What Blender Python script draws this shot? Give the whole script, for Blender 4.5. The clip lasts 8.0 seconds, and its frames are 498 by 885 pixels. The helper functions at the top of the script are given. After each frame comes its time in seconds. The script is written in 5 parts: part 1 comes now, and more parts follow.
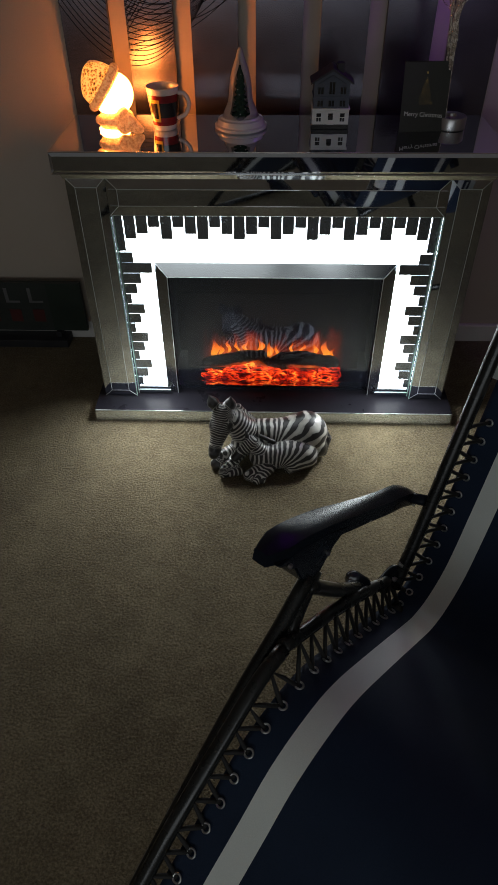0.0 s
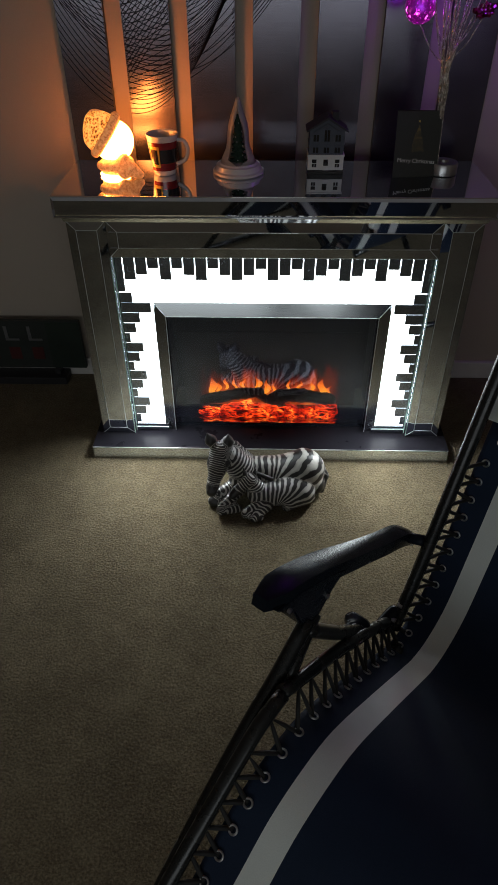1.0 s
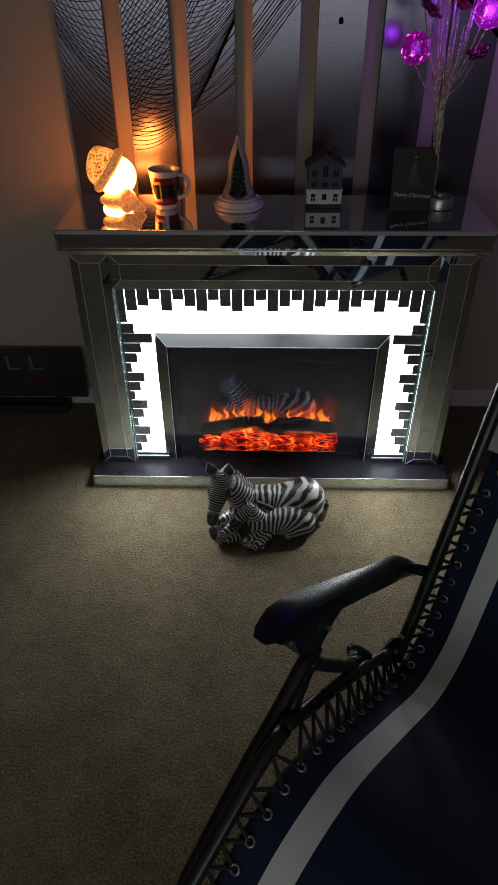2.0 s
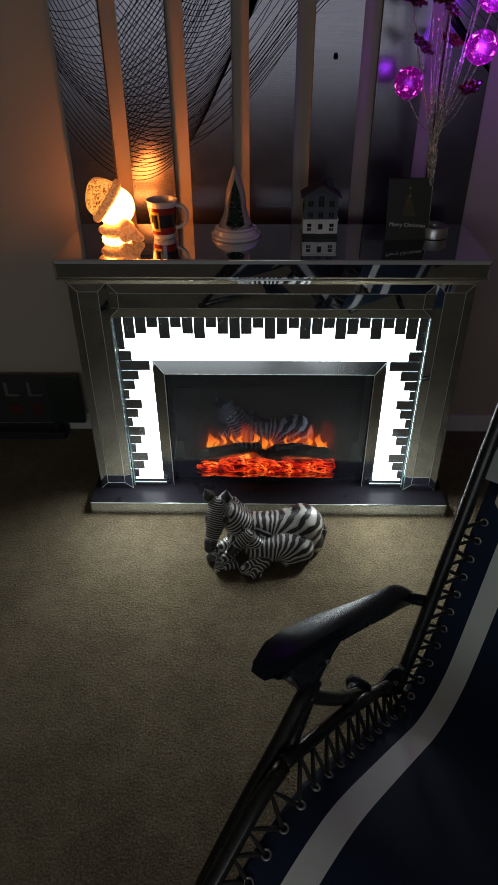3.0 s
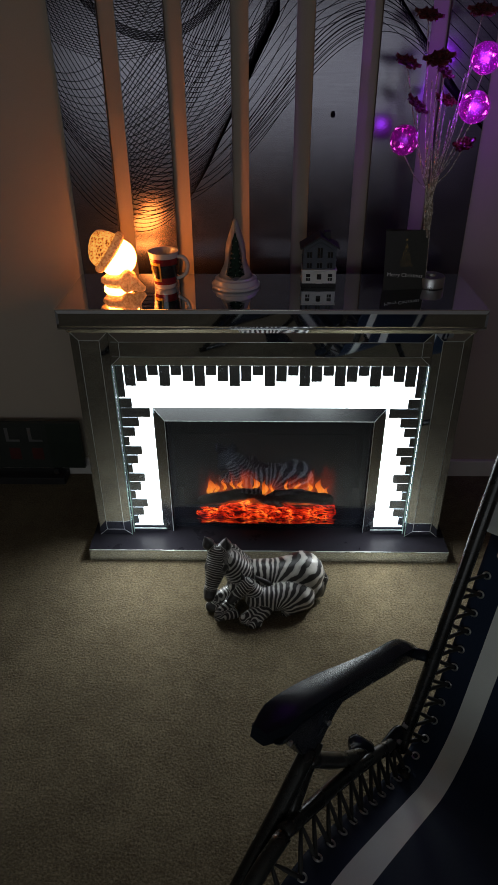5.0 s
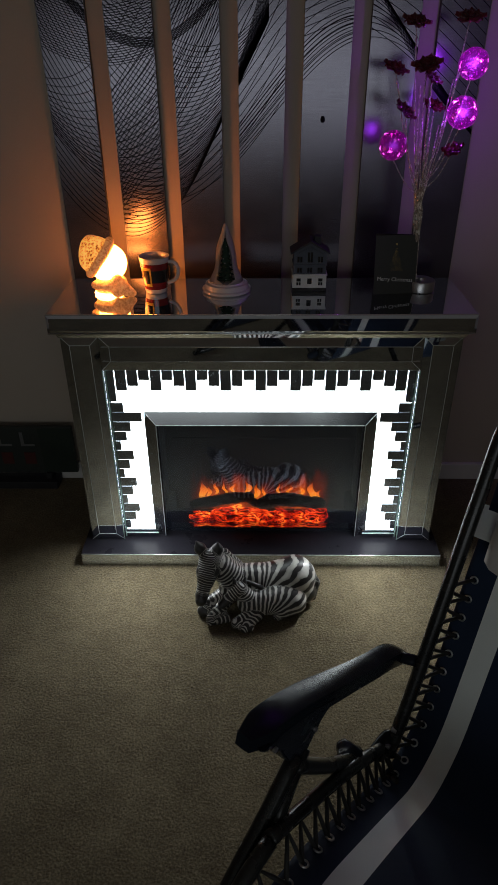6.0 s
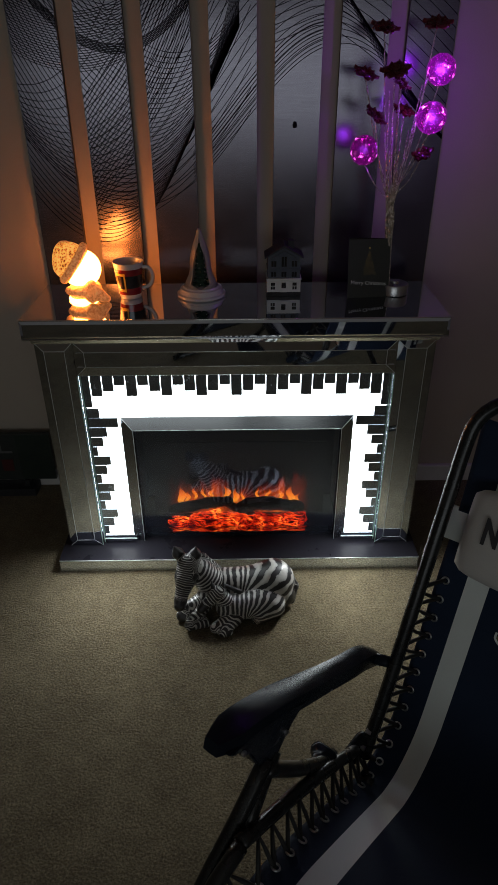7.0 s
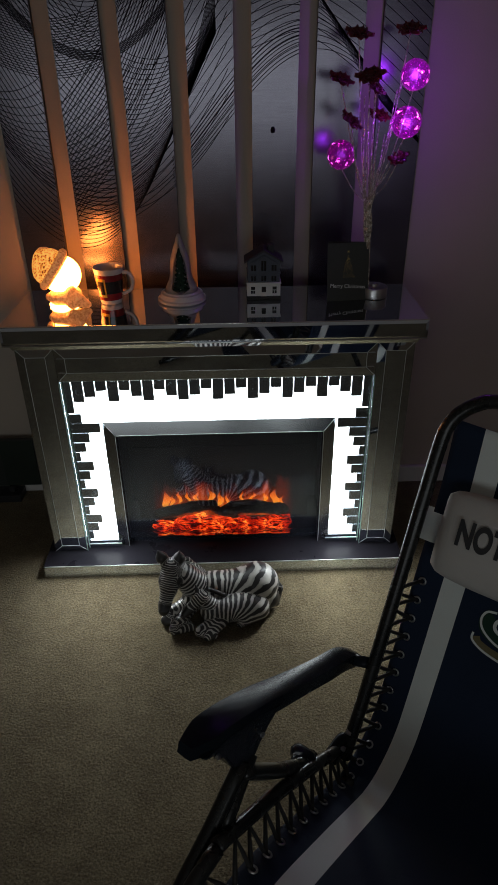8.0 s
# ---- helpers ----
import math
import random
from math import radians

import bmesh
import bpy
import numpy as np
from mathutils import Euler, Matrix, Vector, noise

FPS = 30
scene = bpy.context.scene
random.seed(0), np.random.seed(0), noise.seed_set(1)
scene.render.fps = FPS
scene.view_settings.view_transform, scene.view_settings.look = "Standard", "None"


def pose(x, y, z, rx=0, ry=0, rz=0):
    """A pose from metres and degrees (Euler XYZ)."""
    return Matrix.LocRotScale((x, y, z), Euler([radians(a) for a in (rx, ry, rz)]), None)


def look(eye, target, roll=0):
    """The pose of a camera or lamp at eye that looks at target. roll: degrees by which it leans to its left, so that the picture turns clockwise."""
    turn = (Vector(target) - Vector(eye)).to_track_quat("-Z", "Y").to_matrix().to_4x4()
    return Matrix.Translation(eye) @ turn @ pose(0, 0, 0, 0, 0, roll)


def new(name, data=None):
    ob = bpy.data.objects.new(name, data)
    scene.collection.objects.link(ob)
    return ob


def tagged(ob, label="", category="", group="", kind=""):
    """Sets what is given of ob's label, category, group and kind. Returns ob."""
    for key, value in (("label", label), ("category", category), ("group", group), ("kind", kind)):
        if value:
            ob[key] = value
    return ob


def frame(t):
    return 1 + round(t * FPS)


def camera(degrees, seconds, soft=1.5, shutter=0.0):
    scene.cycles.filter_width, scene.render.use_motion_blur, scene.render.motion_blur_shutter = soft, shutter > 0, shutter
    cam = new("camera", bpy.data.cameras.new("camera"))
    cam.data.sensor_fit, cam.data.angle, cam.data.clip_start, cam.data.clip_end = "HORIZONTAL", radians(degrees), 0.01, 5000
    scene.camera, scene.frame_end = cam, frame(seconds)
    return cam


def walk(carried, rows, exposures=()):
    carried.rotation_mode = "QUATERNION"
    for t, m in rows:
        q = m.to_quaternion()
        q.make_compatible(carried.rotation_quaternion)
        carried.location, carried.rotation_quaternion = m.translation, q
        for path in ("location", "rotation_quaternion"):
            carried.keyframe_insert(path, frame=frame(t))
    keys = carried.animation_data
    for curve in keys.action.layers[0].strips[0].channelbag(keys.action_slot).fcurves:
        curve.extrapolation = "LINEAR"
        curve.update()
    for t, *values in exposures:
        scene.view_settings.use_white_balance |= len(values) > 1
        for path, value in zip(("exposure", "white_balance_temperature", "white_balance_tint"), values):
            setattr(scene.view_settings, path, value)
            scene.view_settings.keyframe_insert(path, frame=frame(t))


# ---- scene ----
cam = camera(42.0, 8.0, soft=1.6)
PATH = [
    (0, (-0.019, -1.671, 1.369), (-0.071, -0.188, 0.028), -0.5),
    (0.5, (-0.019, -1.668, 1.375), (-0.061, -0.153, 0.071), -0.2),
    (1, (-0.022, -1.665, 1.385), (-0.065, -0.118, 0.119), -0.3),
    (1.5, (-0.025, -1.666, 1.389), (-0.068, -0.091, 0.157), -0.3),
    (3, (-0.025, -1.657, 1.406), (-0.06, -0.019, 0.258), -0.3),
    (3.5, (-0.026, -1.65, 1.41), (-0.057, 0.007, 0.29), -0.3),
    (4, (-0.024, -1.645, 1.417), (-0.054, 0.031, 0.327), -0.5),
    (5.5, (-0.02, -1.64, 1.428), (-0.061, 0.067, 0.386), -0.3),
    (6, (-0.006, -1.639, 1.432), (-0.035, 0.067, 0.388), -0.4),
    (6.5, (0.008, -1.639, 1.432), (0.008, 0.071, 0.396), -0.2),
    (7, (0.022, -1.641, 1.433), (0.035, 0.071, 0.4), -0.4),
    (7.5, (0.037, -1.642, 1.435), (0.059, 0.071, 0.402), -0.7),
    (8, (0.05, -1.646, 1.439), (0.088, 0.07, 0.412), -0.7),
]
walk(cam, [(t, look(eye, aim, roll)) for t, eye, aim, roll in PATH],
     [(0, 0.45), (1.5, 0.32), (3.5, 0.14), (5.5, 0.02), (8, 0.02)])

# ---- world: a closed room at night ----
world = bpy.data.worlds.new("night")
world.use_nodes = True
world.node_tree.nodes["Background"].inputs["Color"].default_value = (0.01, 0.012, 0.02, 1)
world.node_tree.nodes["Background"].inputs["Strength"].default_value = 0.05
scene.world = world
KEY_GLOW = 5.5
LIMB_FILL_POWER = 2.35
LAMP_GLOW = 30.0
BAUBLE_GLOW = 22.0
# unseen fill light added at the far end of the room, low and broad
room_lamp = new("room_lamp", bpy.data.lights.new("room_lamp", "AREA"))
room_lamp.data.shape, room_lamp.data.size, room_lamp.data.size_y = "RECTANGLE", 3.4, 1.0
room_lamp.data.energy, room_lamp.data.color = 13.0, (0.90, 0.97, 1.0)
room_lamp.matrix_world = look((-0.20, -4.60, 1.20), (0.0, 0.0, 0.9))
# area lights added before the two lit limbs, to brighten the carpet near them
for side in (-1, 1):
    strip = new("led_strip", bpy.data.lights.new("led_strip", "AREA"))
    strip.data.shape, strip.data.size, strip.data.size_y, strip.data.spread = "RECTANGLE", 0.05, 0.30, radians(128)
    strip.data.energy, strip.data.color = LIMB_FILL_POWER, (0.93, 0.98, 1.0)
    strip.matrix_world = look((side * 0.362, 0.026, 0.30), (side * 0.362, -0.18, 0.0))


# ---- materials ----
class Nodes:
    """A node material under construction."""

    def __init__(self, name):
        self.mat = bpy.data.materials.new(name)
        self.mat.use_nodes = True
        self.tree = self.mat.node_tree
        self.bsdf = self.tree.nodes["Principled BSDF"]
        self.out = self.tree.nodes["Material Output"]

    def add(self, kind, **values):
        node = self.tree.nodes.new(kind)
        for key, value in values.items():
            node.inputs[key.replace("_", " ")].default_value = value
        return node

    def link(self, a, b):
        self.tree.links.new(a, b)

    def coords(self, which="Object"):
        return self.tree.nodes.new("ShaderNodeTexCoord").outputs[which]

    def noise(self, scale, detail=4.0, rough=0.55, coords=None):
        n = self.add("ShaderNodeTexNoise", Scale=scale, Detail=detail, Roughness=rough)
        self.link(coords or self.coords(), n.inputs["Vector"])
        return n.outputs["Fac"]

    def ramp(self, fac, stops):
        r = self.tree.nodes.new("ShaderNodeValToRGB")
        while len(r.color_ramp.elements) < len(stops):
            r.color_ramp.elements.new(0.5)
        for e, (p, c) in zip(r.color_ramp.elements, stops):
            e.position, e.color = p, (*c, 1)
        self.link(fac, r.inputs["Fac"])
        return r.outputs["Color"]

    def math(self, op, a, b=None):
        n = self.tree.nodes.new("ShaderNodeMath")
        n.operation = op
        for i, v in enumerate((a, b)):
            if v is None:
                continue
            if isinstance(v, (int, float)):
                n.inputs[i].default_value = v
            else:
                self.link(v, n.inputs[i])
        return n.outputs[0]

    def bump(self, height, strength, distance):
        b = self.add("ShaderNodeBump", Strength=strength, Distance=distance)
        self.link(height, b.inputs["Height"])
        self.link(b.outputs["Normal"], self.bsdf.inputs["Normal"])

    def set(self, **values):
        for key, value in values.items():
            self.bsdf.inputs[key.replace("_", " ")].default_value = value
        return self


def plain(name, low, high, scale, rough, metal=0.0, bump=0.15, depth=0.001, fine=None, spec=0.5, coat=0.0):
    """A surface with mottled colour at one scale and grain at a finer one."""
    n = Nodes(name).set(Roughness=rough, Metallic=metal, Specular_IOR_Level=spec, Coat_Weight=coat)
    wide, grain = n.noise(scale, 5), n.noise(fine or scale * 9, 3)
    mixed = n.math("ADD", n.math("MULTIPLY", wide, 0.65), n.math("MULTIPLY", grain, 0.35))
    n.link(n.ramp(mixed, [(0.3, low), (0.7, high)]), n.bsdf.inputs["Base Color"])
    r = n.math("ADD", n.math("MULTIPLY", wide, 0.25), rough - 0.12)
    n.link(n.math("MAXIMUM", r, 0.02), n.bsdf.inputs["Roughness"])
    if bump:
        n.bump(grain, bump, depth)
    return n.mat


def glow(name, colour, strength):
    n = Nodes(name).set(Roughness=0.4)
    n.bsdf.inputs["Base Color"].default_value = (*colour, 1)
    n.bsdf.inputs["Emission Color"].default_value = (*colour, 1)
    n.bsdf.inputs["Emission Strength"].default_value = strength
    return n.mat


def carpet_material():
    n = Nodes("carpet").set(Roughness=0.95, Specular_IOR_Level=0.1)
    n.bsdf.inputs["Sheen Weight"].default_value = 0.12
    wide, mid, fine = n.noise(4.0, 5), n.noise(26, 5), n.noise(165, 4, 0.8)
    tuft = n.add("ShaderNodeTexVoronoi", Scale=190.0)
    n.link(n.coords(), tuft.inputs["Vector"])
    mixed = n.math("ADD", n.math("MULTIPLY", wide, 0.22), n.math("ADD", n.math("MULTIPLY", mid, 0.13), n.math("MULTIPLY", fine, 0.65)))
    n.link(n.ramp(mixed, [(0.37, (0.056, 0.043, 0.023)), (0.5, (0.148, 0.118, 0.067)), (0.63, (0.275, 0.226, 0.137))]), n.bsdf.inputs["Base Color"])
    height = n.math("ADD", n.math("MULTIPLY", fine, 0.9), n.math("ADD", n.math("MULTIPLY", tuft.outputs["Distance"], -0.35), n.math("MULTIPLY", mid, 0.35)))
    n.bump(height, 1.0, 0.0075)
    return n.mat


def mirror_material(name, tint, low=0.0, high=0.06):
    """Silvered glass with faint smears."""
    n = Nodes(name).set(Metallic=1.0)
    n.bsdf.inputs["Base Color"].default_value = (*tint, 1)
    n.link(n.math("ADD", n.math("MULTIPLY", n.noise(9, 5), high), low), n.bsdf.inputs["Roughness"])
    return n.mat


def glass_material():
    """Smoked fire glass: gloss and a pale blue haze, put in as diffuse colour to lift the dark, over a clear tint."""
    n = Nodes("smoked_glass")
    n.tree.nodes.remove(n.bsdf)
    clear = n.add("ShaderNodeBsdfTransparent", Color=(0.8, 0.8, 0.83, 1))
    gloss = n.add("ShaderNodeBsdfGlossy", Color=(0.60, 0.74, 1, 1), Roughness=0.0)
    fresnel = n.add("ShaderNodeFresnel", IOR=2.25)
    mix = n.tree.nodes.new("ShaderNodeMixShader")
    n.link(fresnel.outputs[0], mix.inputs[0])
    n.link(clear.outputs[0], mix.inputs[1])
    n.link(gloss.outputs[0], mix.inputs[2])
    haze = n.add("ShaderNodeBsdfDiffuse", Color=(0.42, 0.50, 0.64, 1))
    hazy = n.tree.nodes.new("ShaderNodeMixShader")
    n.link(n.math("ADD", n.math("MULTIPLY", n.noise(7, 4), 0.04), 0.03), hazy.inputs[0])
    n.link(mix.outputs[0], hazy.inputs[1])
    n.link(haze.outputs[0], hazy.inputs[2])
    n.link(hazy.outputs[0], n.out.inputs["Surface"])
    return n.mat


def clear_material():
    n = Nodes("clear_glass")
    n.tree.nodes.remove(n.bsdf)
    n.link(n.add("ShaderNodeBsdfTransparent", Color=(0.92, 0.92, 0.93, 1)).outputs[0], n.out.inputs["Surface"])
    return n.mat


def zebra_material():
    n = Nodes("painted_zebra").set(Roughness=0.42, Coat_Weight=0.2)
    a = n.tree.nodes.new("ShaderNodeAttribute")
    a.attribute_name = "stripe"
    dark = n.tree.nodes.new("ShaderNodeAttribute")
    dark.attribute_name = "dark"
    wave = n.math("SINE", n.math("MULTIPLY", n.math("ADD", a.outputs["Fac"], n.math("MULTIPLY", n.noise(19, 3), 1.3)), 6.2832))
    level = n.math("SUBTRACT", n.math("ADD", n.math("MULTIPLY", wave, 0.5), 0.41), dark.outputs["Fac"])
    n.link(n.ramp(level, [(0.40, (0.014, 0.013, 0.013)), (0.47, (0.36, 0.355, 0.33)), (1.0, (0.56, 0.55, 0.51))]), n.bsdf.inputs["Base Color"])
    n.bump(n.noise(160, 3), 0.3, 0.0015)
    return n.mat


def ember_material():
    """Glowing cracks along twigs and coals."""
    n = Nodes("embers").set(Roughness=0.9)
    n.bsdf.inputs["Base Color"].default_value = (0.02, 0.012, 0.01, 1)
    stretch = n.add("ShaderNodeMapping", Scale=(0.40, 1.0, 1.3))
    n.link(n.coords(), stretch.inputs["Vector"])
    grain = n.add("ShaderNodeTexNoise", Scale=46.0, Detail=5.0, Roughness=0.62, Distortion=1.6)
    n.link(stretch.outputs[0], grain.inputs["Vector"])
    ridge = n.math("SUBTRACT", 1.0, n.math("MULTIPLY", n.math("ABSOLUTE", n.math("SUBTRACT", grain.outputs["Fac"], 0.5)), 6.5))
    heat = n.math("MULTIPLY", n.math("POWER", n.math("MAXIMUM", ridge, 0.0), 1.6), n.math("ADD", n.math("MULTIPLY", n.noise(24, 3), 3.4), -1.05))
    n.link(n.ramp(heat, [(0.04, (0.30, 0.004, 0.0)), (0.30, (0.80, 0.018, 0.002)), (0.62, (1.0, 0.07, 0.006)), (0.95, (1.0, 0.26, 0.03))]), n.bsdf.inputs["Emission Color"])
    n.link(n.math("ADD", n.math("MULTIPLY", heat, 2.7), 0.10), n.bsdf.inputs["Emission Strength"])
    return n.mat


def flame_material():
    n = Nodes("flame")
    n.tree.nodes.remove(n.bsdf)
    a = n.tree.nodes.new("ShaderNodeAttribute")
    a.attribute_name = "rise"
    lit = n.tree.nodes.new("ShaderNodeEmission")
    n.link(n.ramp(a.outputs["Fac"], [(0.0, (1.0, 0.42, 0.04)), (0.35, (1.0, 0.24, 0.015)), (1.0, (0.75, 0.05, 0.0))]), lit.inputs["Color"])
    lit.inputs["Strength"].default_value = 2.6
    clear = n.tree.nodes.new("ShaderNodeBsdfTransparent")
    mix = n.tree.nodes.new("ShaderNodeMixShader")
    n.link(n.ramp(a.outputs["Fac"], [(0.0, (0.26, 0.26, 0.26)), (0.45, (0.26, 0.26, 0.26)), (1.0, (0.0, 0.0, 0.0))]), mix.inputs[0])
    n.link(clear.outputs[0], mix.inputs[1])
    n.link(lit.outputs[0], mix.inputs[2])
    n.link(mix.outputs[0], n.out.inputs["Surface"])
    return n.mat


def globe_material():
    """Frosted globe lit from within, a little hotter in the middle."""
    n = Nodes("lit_globe").set(Roughness=0.35)
    n.bsdf.inputs["Base Color"].default_value = (0.8, 0.75, 0.68, 1)
    n.link(n.ramp(n.noise(22, 2), [(0.3, (1.0, 0.245, 0.036)), (0.7, (1.0, 0.28, 0.050))]), n.bsdf.inputs["Emission Color"])
    n.bsdf.inputs["Emission Strength"].default_value = LAMP_GLOW
    return n.mat


def hat_material():
    """Mottled glass cap with gold flecks and dark spots, light through it put in as emission."""
    n = Nodes("mottled_hat").set(Roughness=0.5)
    v = n.add("ShaderNodeTexVoronoi", Scale=170.0)
    n.link(n.coords(), v.inputs["Vector"])
    m = n.math("ADD", n.math("MULTIPLY", v.outputs["Distance"], 0.6), n.math("MULTIPLY", n.noise(60, 3), 0.5))
    n.link(n.ramp(m, [(0.36, (0.10, 0.045, 0.015)), (0.56, (0.75, 0.5, 0.2))]), n.bsdf.inputs["Base Color"])
    n.link(n.ramp(m, [(0.36, (0.12, 0.02, 0.0)), (0.5, (0.9, 0.24, 0.02)), (0.64, (1.0, 0.45, 0.09))]), n.bsdf.inputs["Emission Color"])
    n.bsdf.inputs["Emission Strength"].default_value = 0.9
    return n.mat


def fuzz_material():
    """Frosted shaggy glass; the globe's light on it is put in as emission."""
    n = Nodes("frosted_fuzz").set(Roughness=0.7)
    grain = n.noise(130, 4, 0.7)
    n.link(n.ramp(grain, [(0.35, (0.42, 0.25, 0.14)), (0.65, (0.80, 0.62, 0.44))]), n.bsdf.inputs["Base Color"])
    n.link(n.ramp(grain, [(0.35, (0.5, 0.10, 0.01)), (0.65, (1.0, 0.33, 0.07))]), n.bsdf.inputs["Emission Color"])
    n.bsdf.inputs["Emission Strength"].default_value = 0.40
    n.bump(grain, 0.8, 0.004)
    return n.mat


def bauble_material():
    """Openwork glitter ball: crackled skin, half see-through, with hot lamps behind it."""
    n = Nodes("glitter_bauble").set(Roughness=0.25, Metallic=0.4)
    n.bsdf.inputs["Base Color"].default_value = (0.05, 0.004, 0.035, 1)
    v = n.add("ShaderNodeTexVoronoi", Scale=250.0)
    n.link(n.coords(), v.inputs["Vector"])
    patch = n.math("MAXIMUM", n.math("SUBTRACT", n.noise(75, 2, 0.6), 0.60), 0.0)
    spark = n.math("POWER", n.math("SUBTRACT", 1.0, n.math("MINIMUM", v.outputs["Distance"], 1.0)), 6.0)
    uneven = n.math("POWER", n.noise(130, 3, 0.8), 4.0)
    total = n.math("ADD", n.math("MULTIPLY", n.math("MULTIPLY", spark, uneven), 0.8), n.math("ADD", n.math("MULTIPLY", patch, 1.7), 0.004))
    n.link(n.ramp(total, [(0.01, (0.40, 0.004, 0.34)), (0.07, (0.85, 0.015, 0.60)), (0.26, (1.0, 0.34, 0.90))]), n.bsdf.inputs["Emission Color"])
    n.link(n.math("MULTIPLY", total, BAUBLE_GLOW), n.bsdf.inputs["Emission Strength"])
    n.bump(v.outputs["Distance"], 0.5, 0.001)
    clear = n.tree.nodes.new("ShaderNodeBsdfTransparent")
    mix = n.tree.nodes.new("ShaderNodeMixShader")
    mix.inputs[0].default_value = 0.91
    n.link(clear.outputs[0], mix.inputs[1])
    n.link(n.bsdf.outputs[0], mix.inputs[2])
    n.link(mix.outputs[0], n.out.inputs["Surface"])
    return n.mat


def flame_screen_material():
    """The projected flames: soft tongues that fade upward."""
    n = Nodes("flame_screen").set(Roughness=0.6)
    n.bsdf.inputs["Base Color"].default_value = (0.01, 0.008, 0.008, 1)
    split = n.tree.nodes.new("ShaderNodeSeparateXYZ")
    n.link(n.coords(), split.inputs[0])
    tall = n.add("ShaderNodeMapping", Scale=(1.0, 1.0, 0.32))
    n.link(n.coords(), tall.inputs["Vector"])
    up = n.math("DIVIDE", n.math("SUBTRACT", split.outputs["Z"], 0.105), 0.150)
    side = n.math("SUBTRACT", 1.0, n.math("POWER", n.math("DIVIDE", n.math("ABSOLUTE", split.outputs["X"]), 0.240), 4.0))
    wisp = n.noise(24, 4, 0.6, tall.outputs[0])
    body = n.math("SUBTRACT", n.math("ADD", n.math("MULTIPLY", wisp, 1.9), -0.42), n.math("MULTIPLY", n.math("MAXIMUM", up, 0.12), 0.95))
    heat = n.math("MULTIPLY", n.math("MAXIMUM", body, 0.0), n.math("MAXIMUM", side, 0.0))
    n.link(n.ramp(heat, [(0.0, (0.0, 0.0, 0.0)), (0.22, (0.20, 0.012, 0.0)), (0.5, (0.8, 0.10, 0.004)), (0.85, (1.0, 0.36, 0.03))]), n.bsdf.inputs["Emission Color"])
    n.bsdf.inputs["Emission Strength"].default_value = 0.75
    return n.mat


def weave_material(name, low, high):
    n = Nodes(name).set(Roughness=0.85, Specular_IOR_Level=0.25)
    n.bsdf.inputs["Sheen Weight"].default_value = 0.03
    grain, wide = n.noise(600, 2), n.noise(7, 4)
    n.link(n.ramp(n.math("ADD", n.math("MULTIPLY", wide, 0.6), n.math("MULTIPLY", grain, 0.4)), [(0.3, low), (0.7, high)]), n.bsdf.inputs["Base Color"])
    n.bump(grain, 0.35, 0.001)
    return n.mat


def metal_print_material():
    n = Nodes("brushed_metal_print").set(Metallic=0.85, Roughness=0.38)
    stretch = n.add("ShaderNodeMapping", Scale=(1.0, 1.0, 22.0))
    n.link(n.coords(), stretch.inputs["Vector"])
    brushed = n.noise(16, 5, 0.6, stretch.outputs[0])
    wide = n.noise(5, 5)
    n.link(n.ramp(n.math("ADD", n.math("MULTIPLY", brushed, 0.35), n.math("MULTIPLY", wide, 0.65)), [(0.3, (0.105, 0.101, 0.124)), (0.7, (0.190, 0.183, 0.218))]), n.bsdf.inputs["Base Color"])
    n.link(n.math("ADD", n.math("MULTIPLY", wide, 0.10), 0.15), n.bsdf.inputs["Roughness"])
    n.bump(n.noise(220, 2), 0.12, 0.0008)
    return n.mat


